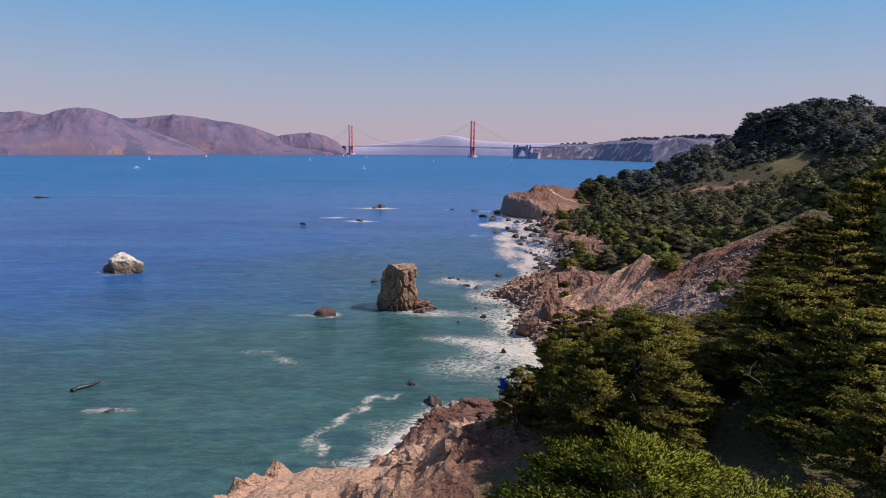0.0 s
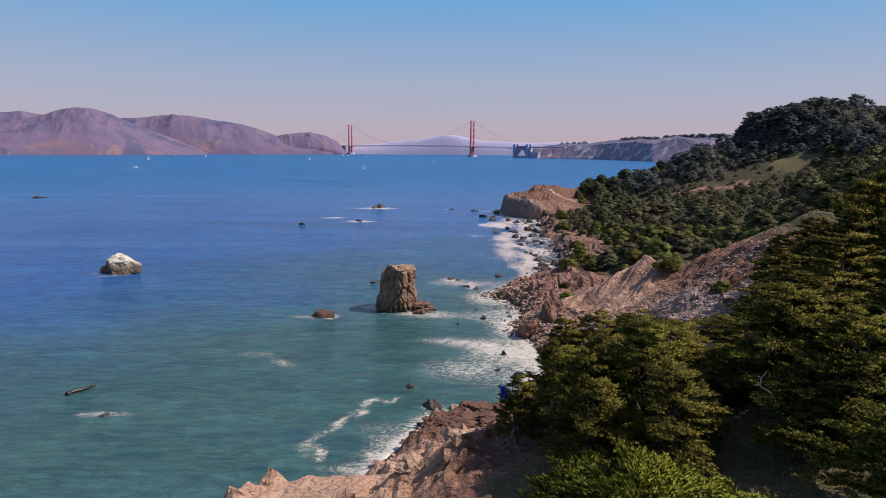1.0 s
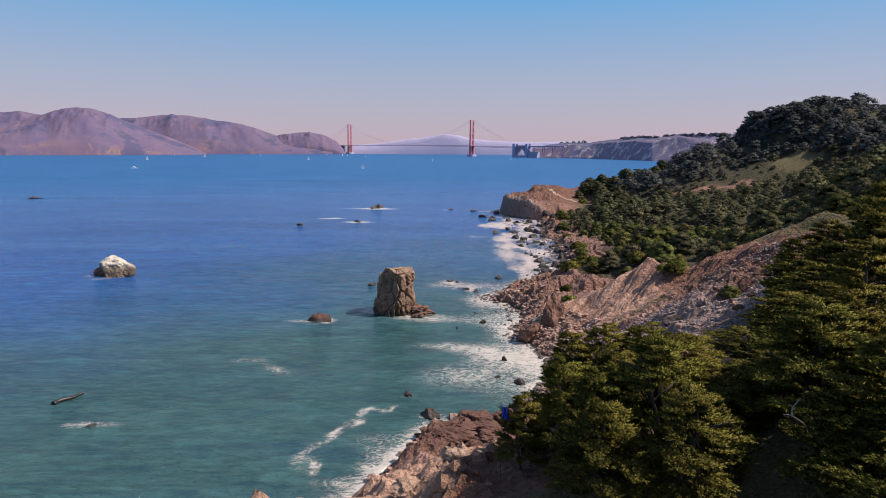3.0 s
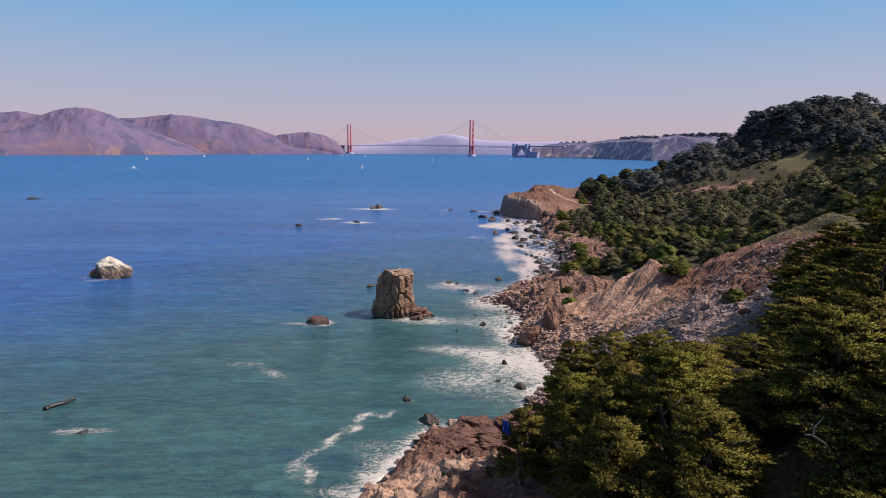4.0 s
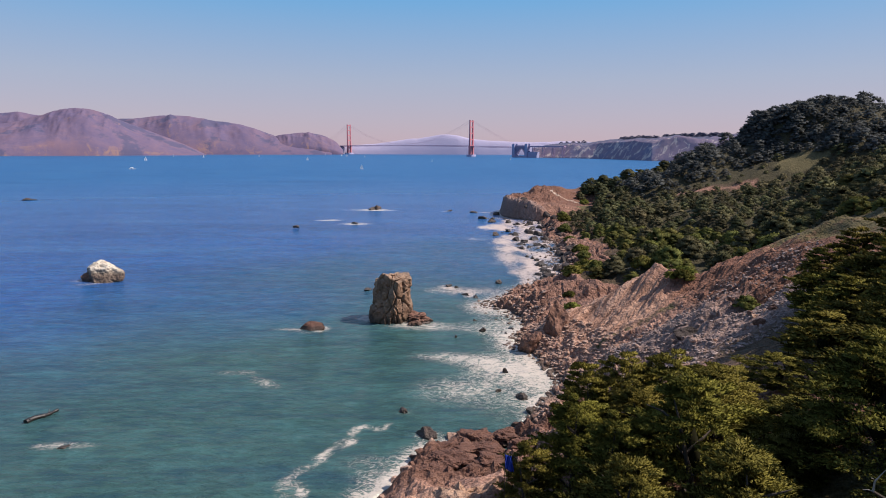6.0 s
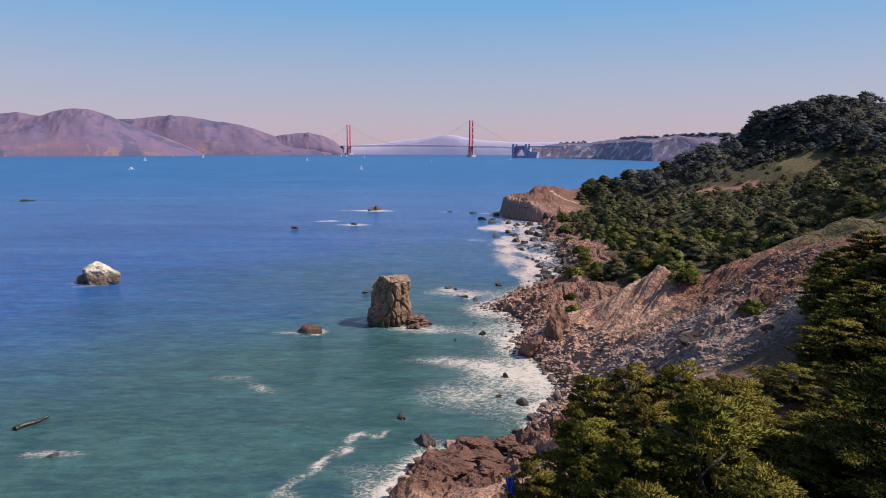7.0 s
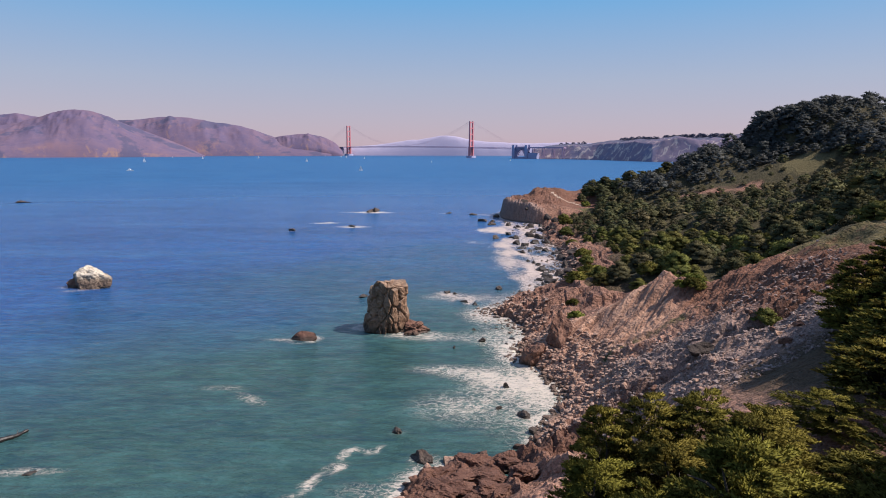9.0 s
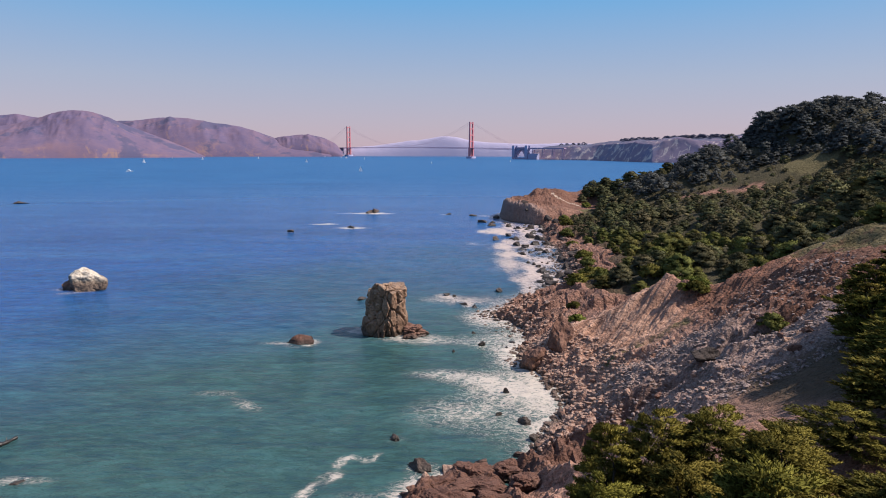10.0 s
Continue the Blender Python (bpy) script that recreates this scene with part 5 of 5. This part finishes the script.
def trunk_meshes(H, R, seed, limbs=6, girth=0.035):
    """A leaning trunk and its main limbs, each a mesh."""
    rnd = random.Random(seed)
    p = Vector((0, 0, -1.0))
    pts = [p]
    for k in range(5):
        p = p + Vector((rnd.uniform(-0.05, 0.05) * H, rnd.uniform(-0.05, 0.05) * H, H * 0.19))
        pts.append(p)
    out = [sweep(pts, [H * girth * (1 - k * 0.17) for k in range(6)], 7)]
    for k in range(limbs):
        a = pts[1 + k % 4]
        az = k * 2.4 + rnd.uniform(-0.4, 0.4)
        b = a + Vector((math.cos(az) * R * 0.28, math.sin(az) * R * 0.28, H * 0.10))
        c = b + Vector((math.cos(az + 0.4) * R * 0.25, math.sin(az + 0.4) * R * 0.25, H * 0.05))
        out.append(sweep([a, b, c], [H * girth * 0.45, H * girth * 0.28, H * girth * 0.1], 5))
    return out


def tree(name, at, H, R, crown, trunk, label, category="tree", group="", rz=0, sc=1.0):
    ob = thing(name, label, category, at, group, rz, sc)
    stem = part("trunk", trunk[0], ob)
    for limb in trunk[1:]:
        part("limb", limb, stem)
    part("crown", crown, ob)
    return ob


def ground_z(x, y):
    return float(height(np.array([x]), np.array([y]))[0])


ICO = bmesh.new()
bmesh.ops.create_icosphere(ICO, subdivisions=2, radius=1)
ICO2_V, ICO2_F = np.array([v.co[:] for v in ICO.verts]), np.array([[v.index for v in f.verts] for f in ICO.faces])
ICO.free()


def clump_crown(name, H, R, clumps, blades, leaf, mat, seed, fine=True, flat=0.55):
    """A rounded, wind-pruned crown: lumpy clumps of foliage heaped into a dome, their skins broken by sprays."""
    rg = np.random.RandomState(seed)
    iv0, if0 = (ICO2_V, ICO2_F) if fine else (ICO_V, ICO_F)
    V, F, N, n = [], [], [], 0
    lean = rg.uniform(-0.18, 0.18, 2) * R
    for k in range(clumps):
        u = (k + 0.4) / clumps
        az = k * 2.39996 + rg.uniform(-0.5, 0.5)
        rad = R * math.sqrt(max(0.0, 1 - u ** 1.7)) * rg.uniform(0.55, 0.86)
        pr = R * rg.uniform(0.18, 0.36) * (1.1 - 0.25 * u)
        c = np.array([math.cos(az) * rad + lean[0] * u, math.sin(az) * rad + lean[1] * u, H * (0.16 + 0.68 * u) + rg.normal(0, 0.035) * H])
        e = np.array([pr * rg.uniform(0.9, 1.3), pr * rg.uniform(0.9, 1.3), pr * flat * rg.uniform(0.8, 1.2)])
        v = iv0 * e * rg.uniform(0.55, 0.98, (len(iv0), 1)) + c
        out = np.array([math.cos(az) * 0.5, math.sin(az) * 0.5, 0.35 + 0.5 * u])
        V.append(v), F.append(if0 + n), N.append(iv0 * np.array([1, 1, 1.2]) * 0.8 + out)
        n += len(v)
        q = rg.normal(0, 1, (blades, 3))
        q /= np.linalg.norm(q, axis=1, keepdims=True)
        q[:, 2] = np.where(q[:, 2] < -0.25, -q[:, 2], q[:, 2])
        C = c + q * e * rg.uniform(0.8, 1.12, (blades, 1))
        D = q * np.array([1, 1, 0.5]) + out * 0.5 + rg.normal(0, 0.3, (blades, 3))
        D /= np.linalg.norm(D, axis=1, keepdims=True)
        S = np.cross(D, rg.normal(0, 1, (blades, 3)))
        S /= np.linalg.norm(S, axis=1, keepdims=True)
        L = leaf * rg.uniform(0.6, 1.3, (blades, 1))
        V.append(np.stack([C - D * L * 0.3 + S * L * 0.36, C + D * L * 0.8, C - D * L * 0.3 - S * L * 0.36], 1).reshape(-1, 3))
        F.append(np.arange(blades * 3).reshape(-1, 3) + n)
        N.append(np.repeat(q * 0.8 + out + rg.normal(0, 0.18, q.shape), 3, axis=0))
        n += 3 * blades
    nn = np.concatenate(N)
    nn /= np.linalg.norm(nn, axis=1, keepdims=True)
    me = mesh_of(name, np.concatenate(V), np.concatenate(F), mat)
    set_normals(me, nn)
    SHADE[me.name] = nn
    return me


# near cypresses: built 10 m tall, 5 m in radius, then scaled
NEAR = [cypress_mesh("crown", 10, 5.0, 11, 11, 9, 60, 0.25, M_CYPRESS, 500 + k, soft=0.04) for k in range(5)]
DISTANT = [cypress_mesh("crown", 10, 5.0, 11, 9, 8, 22, 0.58, M_CYPRESS, 510 + k) for k in range(4)]
# denser crowns; the tall unseen trees at far right are added to cast shade
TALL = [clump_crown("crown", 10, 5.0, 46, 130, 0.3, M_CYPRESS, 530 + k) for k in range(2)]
NEAR_T = [trunk_meshes(10, 5, 520 + k) for k in range(4)]
GREEN = cypress_mesh("crown", 10, 5.0, 15, 14, 13, 85, 0.15, M_BRIGHT, 540, dome=7.0, low=0.45, soft=0.035)
rnd = random.Random(12)
GROVE = "dense cypress grove on the near slope"
for k, (x, y, top, R, c) in enumerate((
        (7.9, 21.0, 47.1, 6.6, 1), (17.5, 21.5, 42.8, 4.4, 0), (20.8, 27.5, 42.2, 4.2, 0), (51, 46, 57, 6.5, 0), (88, 100, 78, 8, 0), (84, 90, 76, 8, 0), (96, 108, 80, 8, 0), (78, 80, 74, 8, 0), (66, 63, 70, 7.5, 0), (55, 55, 64, 7, 0), (60, 64, 66, 7, 0),
        (11.8, 61, 41.0, 3.9, 0), (13.5, 66.5, 42.2, 4.0, 0), (17.5, 67.5, 42.8, 4.2, 0), (22, 68, 42.6, 4.4, 0), (27.5, 67, 41.4, 4.2, 0), (13.6, 55, 42.2, 4.4, 0), (19, 54.5, 45.6, 5.2, 0), (13, 49, 41.5, 4.6, 0), (26.5, 55, 39.6, 3.8, 0), (19, 47, 43.4, 5.0, 0), (17.5, 62, 41.8, 4.4, 0), (24, 63, 43.0, 4.6, 0),
        (31, 52, 49.4, 6.0, 0), (36, 56, 50.0, 6.0, 0), (28.8, 44, 45.2, 4.0, 0), (33, 45, 49, 5.6, 0), (29.5, 36, 45, 4.8, 0), (40, 48, 51, 5.6, 0), (30, 60, 40.5, 4.6, 0),
        (35, 72, 39, 4.2, 0), (43, 78, 43.5, 4.8, 0), (60, 106, 44, 4.6, 0), (64, 111, 46, 4.6, 0), (70, 114, 49, 5.0, 0), (57, 101, 44, 4.6, 0), (56, 95.5, 43.5, 4.4, 0), (61, 98, 47, 5, 0), (56, 90, 46, 5, 0), (51, 88.5, 42.3, 4.4, 0), (48, 82, 43.6, 4.8, 0), (52, 86, 46, 5.0, 0), (64, 94, 52, 5.6, 0), (70, 100, 57, 6, 0), (76, 105, 61, 6.4, 0), (83, 110, 65, 6.6, 0), (90, 115, 68, 6.8, 0), (77, 96, 63, 6.6, 0), (68, 86, 60, 6.6, 0), (60, 74, 58, 6.4, 0), (48, 70, 52, 6, 0), (56, 80, 54, 6, 0), (81, 114, 55, 6, 0), (66, 92, 57, 6.5, 0), (80, 104, 60, 6.5, 0))):
    z = ground_z(x, y)
    h = max(top - z, 4.0) * (0.98 if c else 0.91)
    ob = tree("cypress", (x, y, z), 10, 5, GREEN if c else TALL[k % 2] if top >= 58 else NEAR[k % 5] if y < 74 else DISTANT[k % 4], NEAR_T[k % 4],
              "bright green cypress with fine feathery sprays" if c else "dark wind-layered cypress with flat foliage pads on the slope", group=GROVE, rz=rnd.uniform(0, 360))
    slim = 1.0 if c else rnd.uniform(0.82, 0.98)
    ob.scale = (slim * R / 5, slim * R / 5, h / 10)

# hillside woods
MID = [clump_crown("crown", 9.5, 5.8, 30 + 3 * (k % 3), 150, 0.36, M_OLIVE if k > 4 else M_WOODS, 600 + k) for k in range(8)]
MID_T = [trunk_meshes(9, 5.0, 620 + k, limbs=0) for k in range(2)]
rg = np.random.RandomState(17)


def wooded(x, y):
    d = x - shore_x(y)
    edge = np.interp(y, (120, 150, 168, 196, 214, 235, 300, 380, 480, 510, 522, 535, 548, 560, 605, 640, 900), (100, 95, 85, 72, 50, 40, 26, 20, 17, 22, 34, 60, 78, 84, 86, 66, 60))
    w = (d > edge + 6 * vnoise(x / 14, y / 14, 77)) if np.ndim(x) else None
    # a grassy clearing below the knoll and a brown track up to it, both drawn out along the slope
    u, v = (x - 283) * 0.5 + (y - 503) * 0.866, (x - 283) * 0.866 - (y - 503) * 0.5
    clear = (u / 12) ** 2 + (v / (18 + 4 * vnoise(x / 9, y / 9, 310))) ** 2 < 1
    u, v = (x - 219) * 0.42 + (y - 502) * 0.908, (x - 219) * 0.908 - (y - 502) * 0.42
    clear |= (np.abs(v) < 30) & (np.abs(u - 0.1 * v) < 4.5 + 3 * vnoise(x / 8, y / 8, 311))
    clear |= (vnoise(x / 26, y / 22, 191) < -0.8) & (y < 430)
    return w & ~clear


# litter below the woods, plus the grove's shadow painted dark on the slope
attribute(hill_me, "litter_shade", np.maximum(0.85 * wooded(GX, GY), 0.85 * smooth(30, 45, GY) * (1 - smooth(106, 116, GY + 0.12 * (55 - GX))) * smooth(38, 46, GX + 0.2 * (GY - 90) * (GY < 90))))
gx_, gy_ = np.meshgrid(np.arange(60, 560, 9.8), np.arange(130, 760, 9.8))
px_, py_ = (gx_ + rg.uniform(-4.4, 4.4, gx_.shape)).ravel(), (gy_ + rg.uniform(-4.4, 4.4, gx_.shape)).ravel()
ok = wooded(px_, py_) & (px_ < 0.74 * py_ + 16) & (py_ < 655)
px_, py_ = px_[ok], py_[ok]
# the steep flank of the knoll, closely wooded
kx_, ky_ = rg.uniform(262, 345, 420), rg.uniform(492, 640, 420)
steep = (height(kx_ + 4, ky_) - height(kx_ - 4, ky_) > 4.5) | (height(kx_, ky_ + 4) - height(kx_, ky_ - 4) > 4.5)
steep &= wooded(kx_, ky_)
px_, py_ = np.concatenate([px_, kx_[steep]]), np.concatenate([py_, ky_[steep]])
order = np.argsort(np.hypot(px_, py_))
px_, py_ = px_[order], py_[order]
pz_ = height(px_, py_)
# tall trees and low scrub in drifts; lower toward the sea
sc_ = (0.58 + 0.85 * rg.uniform(0, 1, len(px_)) ** 1.6) * (1 + 0.36 * vnoise(px_ / 34, py_ / 34, 99)) * (0.55 + 0.45 * smooth(16, 70, px_ - shore_x(py_)))
sc_ = sc_ * (1 - 0.4 * smooth(440, 455, py_) * (1 - smooth(525, 535, py_)) * smooth(180, 200, px_) * (1 - smooth(300, 315, px_)))
dn_ = px_ - shore_x(py_)
NEAR_WOODS = 280
WOODS = "trees and scrub of the hillside woods"
for k in range(NEAR_WOODS):
    olive = rg.uniform(0, 1) < 0.75 * (1 - smooth(45, 110, dn_[k])) + 0.12
    tree("hillside_tree", (px_[k], py_[k], pz_[k] - 0.8), 9, 5, MID[5 + k % 3 if olive else k % 5], MID_T[k % 2],
         "rounded olive-green coastal tree at the edge of the woods" if olive else "rounded dark green coastal tree of the hillside woods", group=WOODS, rz=rg.uniform(0, 360), sc=float(sc_[k]))
# taller trees that stand out along the crest above the headland
for x, y, s in ((136, 590, 1.25), (146, 584, 1.0), (152, 596, 1.35), (163, 588, 1.1), (176, 596, 1.5), (190, 602, 1.3), (205, 600, 1.1), (128, 580, 0.8), (214, 610, 1.4), (240, 612, 1.3)):
    tree("hillside_tree", (x, y, ground_z(x, y) - 0.8), 9, 5, MID[int(x) % 5], MID_T[int(y) % 2], "dark tree standing tall on the crest over the headland", group=WOODS, rz=x * 17, sc=s)
# the rest of the woods, farther up the hill
FAR = []
for k in range(6):
    me = clump_crown("far", 9.5, 5.9, 20 + k % 3, 26, 0.62, M_WOODS, 720 + k, fine=False)
    v = np.empty(len(me.vertices) * 3, np.float32)
    me.vertices.foreach_get("co", v)
    f = np.empty(len(me.loops), np.int32)
    me.loops.foreach_get("vertex_index", f)
    FAR.append((v.reshape(-1, 3), f.reshape(-1, 3), SHADE[me.name]))
    bpy.data.meshes.remove(me)


def far_woods(name, picks, mat, label):
    fv, ff, fn, tones, n = [], [], [], [], 0
    for k in picks:
        v, f, nv = FAR[k % 6]
        a, s = rg.uniform(0, 6.28), sc_[k] * 1.04
        c_, s_ = math.cos(a), math.sin(a)
        fv.append(np.stack([(v[:, 0] * c_ - v[:, 1] * s_) * s + px_[k], (v[:, 0] * s_ + v[:, 1] * c_) * s + py_[k], v[:, 2] * s + pz_[k] - 1.4], -1))
        ff.append(f + n)
        fn.append(np.stack([nv[:, 0] * c_ - nv[:, 1] * s_, nv[:, 0] * s_ + nv[:, 1] * c_, nv[:, 2]], -1))
        tones.append(np.full(len(v), rg.uniform(0, 1)))
        n += len(v)
    me = mesh_of(name, np.concatenate(fv), np.concatenate(ff), mat)
    set_normals(me, np.concatenate(fn))
    attribute(me, "tone", np.concatenate(tones))
    return tagged(new(name, me), label, "woods", kind="stuff")


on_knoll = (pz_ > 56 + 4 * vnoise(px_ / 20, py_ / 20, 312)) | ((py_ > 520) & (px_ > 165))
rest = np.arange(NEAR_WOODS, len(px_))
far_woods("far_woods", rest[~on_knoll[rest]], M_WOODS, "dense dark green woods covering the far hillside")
far_woods("knoll_woods", rest[on_knoll[rest]], M_KNOLL, "hazy blue-green woods covering the high knoll")

# shrubs on the open slopes
BUSH = [clump_crown("crown", 2.2, 2.3, 22, 110, 0.22, M_SCRUB if k else M_OLIVE, 800 + k, flat=0.7) for k in range(3)]
for x, y, s, k in ((63.5, 138.5, 1.75, 0), (60.5, 137, 1.3, 0), (66.5, 141, 1.3, 0), (69, 184, 1.5, 1), (71, 186.5, 1.2, 2), (66.5, 186, 0.9, 1), (74, 200, 1.8, 1), (78, 203, 1.6, 2), (55, 262, 2.2, 1), (60, 270, 2.4, 1), (66, 285, 2.6, 2), (63, 276, 2.0, 0), (44, 212, 1.2, 2), (1, 72, 0.55, 2),
                   (100, 520, 2.0, 0), (128, 562, 2.0, 2), (92, 470, 2.4, 2), (84, 430, 2.4, 0), (80, 390, 2.2, 1), (76, 345, 2.2, 2), (72, 318, 2.0, 0), (62, 255, 2.0, 0), (70, 262, 2.4, 1), (76, 240, 2.2, 2), (70, 222, 1.8, 0), (47, 230, 1.2, 1)):
    ob = thing("shrub", "rounded yellow-green coastal shrub on the bare slope" if k else "dark green bushy shrub alone on the scree slope", "shrub", (x, y, ground_z(x, y) - 0.3), "shrubs on the open slope", rz=x * 31, s=s)
    part("foliage", BUSH[k], ob)

# a low cypress with a blue tarp pitched under it
tree("cypress", (7.4, 58.2, ground_z(7.4, 58.2)), 10, 5, NEAR[2], NEAR_T[1], "small dark cypress leaning over a blue tarp", group=GROVE, rz=70).scale = (0.5, 0.5, (37.4 - ground_z(7.4, 58.2)) / 10)
tarp = thing("tarp_shelter", "creased bright blue tarp tied to a pole under a cypress", "tarp", (5.3, 57.9, ground_z(5.3, 57.9)))
rise = 36.75 - ground_z(5.3, 57.9)
bm = bmesh.new()
tube(bm, (0, 0, -0.4), (0, 0, rise + 0.03), 0.03, 0.02, 6)
part("pole", bm, tarp, mat=M_BARK)
U_, V_ = np.meshgrid(np.linspace(0, 1, 14), np.linspace(0, 1, 16))
TX, TY = U_ * (0.5 + 0.25 * V_), 0.10 * np.sin(U_ * 9 + V_ * 3) + 0.35 * V_ + 0.06 * np.sin(U_ * 21 - V_ * 7)
TZ = rise - 0.28 * U_ + 0.12 * U_ * U_ - (1.15 + 0.2 * U_) * V_ - 0.12 * np.sin(U_ * math.pi) * (1 - V_)
sheet = part("sheet", grid_mesh("sheet", TX, -TY, TZ, M_TARP, True), tarp)
sheet.modifiers.new("thickness", "SOLIDIFY").thickness = 0.012

# a bleached dead branch among the cypresses
DEAD_Z = ground_z(27.5, 43.5)
snag = thing("dead_tree", "bleached dead limb bent over among the cypresses", "dead tree", (27.5, 43.5, DEAD_Z))
top = 44.5 - DEAD_Z
pts = [Vector(q) for q in ((0, 0, -0.4), (-1.2, -0.5, 0.5 * top), (-3.2, -1.3, 0.74 * top), (-4.3, -1.8, 0.83 * top), (-4.35, -1.9, 0.91 * top), (-3.9, -2.0, top))]
part("trunk", sweep(pts[:4], [0.16, 0.13, 0.09, 0.07], 7, M_BARK), snag)
part("limb", sweep(pts[3:], [0.06, 0.045, 0.015], 7, M_DEADWOOD), snag, "bleached bare limb")
for at, d, r in ((4, (-0.3, -0.1, 0.25), 0.03), (3, (-0.5, 0.1, 0.05), 0.03)):
    a, d = pts[at], Vector(d)
    part("branch", sweep([a, a + d * 0.5 + Vector((0, 0, 0.06)), a + d], [r, r * 0.7, r * 0.25], 5, M_DEADWOOD), snag)

# tree belts on the far bluffs
fv, ff, n = [], [], 0
for a0, a1, h0, m in ((0.285, 0.345, 0.0135, 18), (0.352, 0.46, 0.0185, 30), (0.19, 0.235, 0.0065, 6)):
    for k in range(m):
        u = a0 + (a1 - a0) * (k + rg.uniform(0, 1)) / m
        dd = np.interp(u, (0.145, 0.25, 0.335, 0.62), (3700, 3330, 2900, 2300)) + 215 + rg.uniform(-12, 12)
        v, f, _ = FAR[k % 5]
        s = rg.uniform(0.9, 1.3)
        zz = EYE0.z + dd * np.interp(u, (0.20, 0.235, 0.27, 0.31, 0.345, 0.35, 0.40, 0.44), (0.0070, 0.0075, 0.0125, 0.0150, 0.0150, 0.0175, 0.0195, 0.0205)) - 9
        fv.append(v * np.array([s * 2.6, s, s * 2.0]) + np.array([EYE0.x + u * dd, EYE0.y + dd, zz]))
        ff.append(f + n)
        n += len(v)
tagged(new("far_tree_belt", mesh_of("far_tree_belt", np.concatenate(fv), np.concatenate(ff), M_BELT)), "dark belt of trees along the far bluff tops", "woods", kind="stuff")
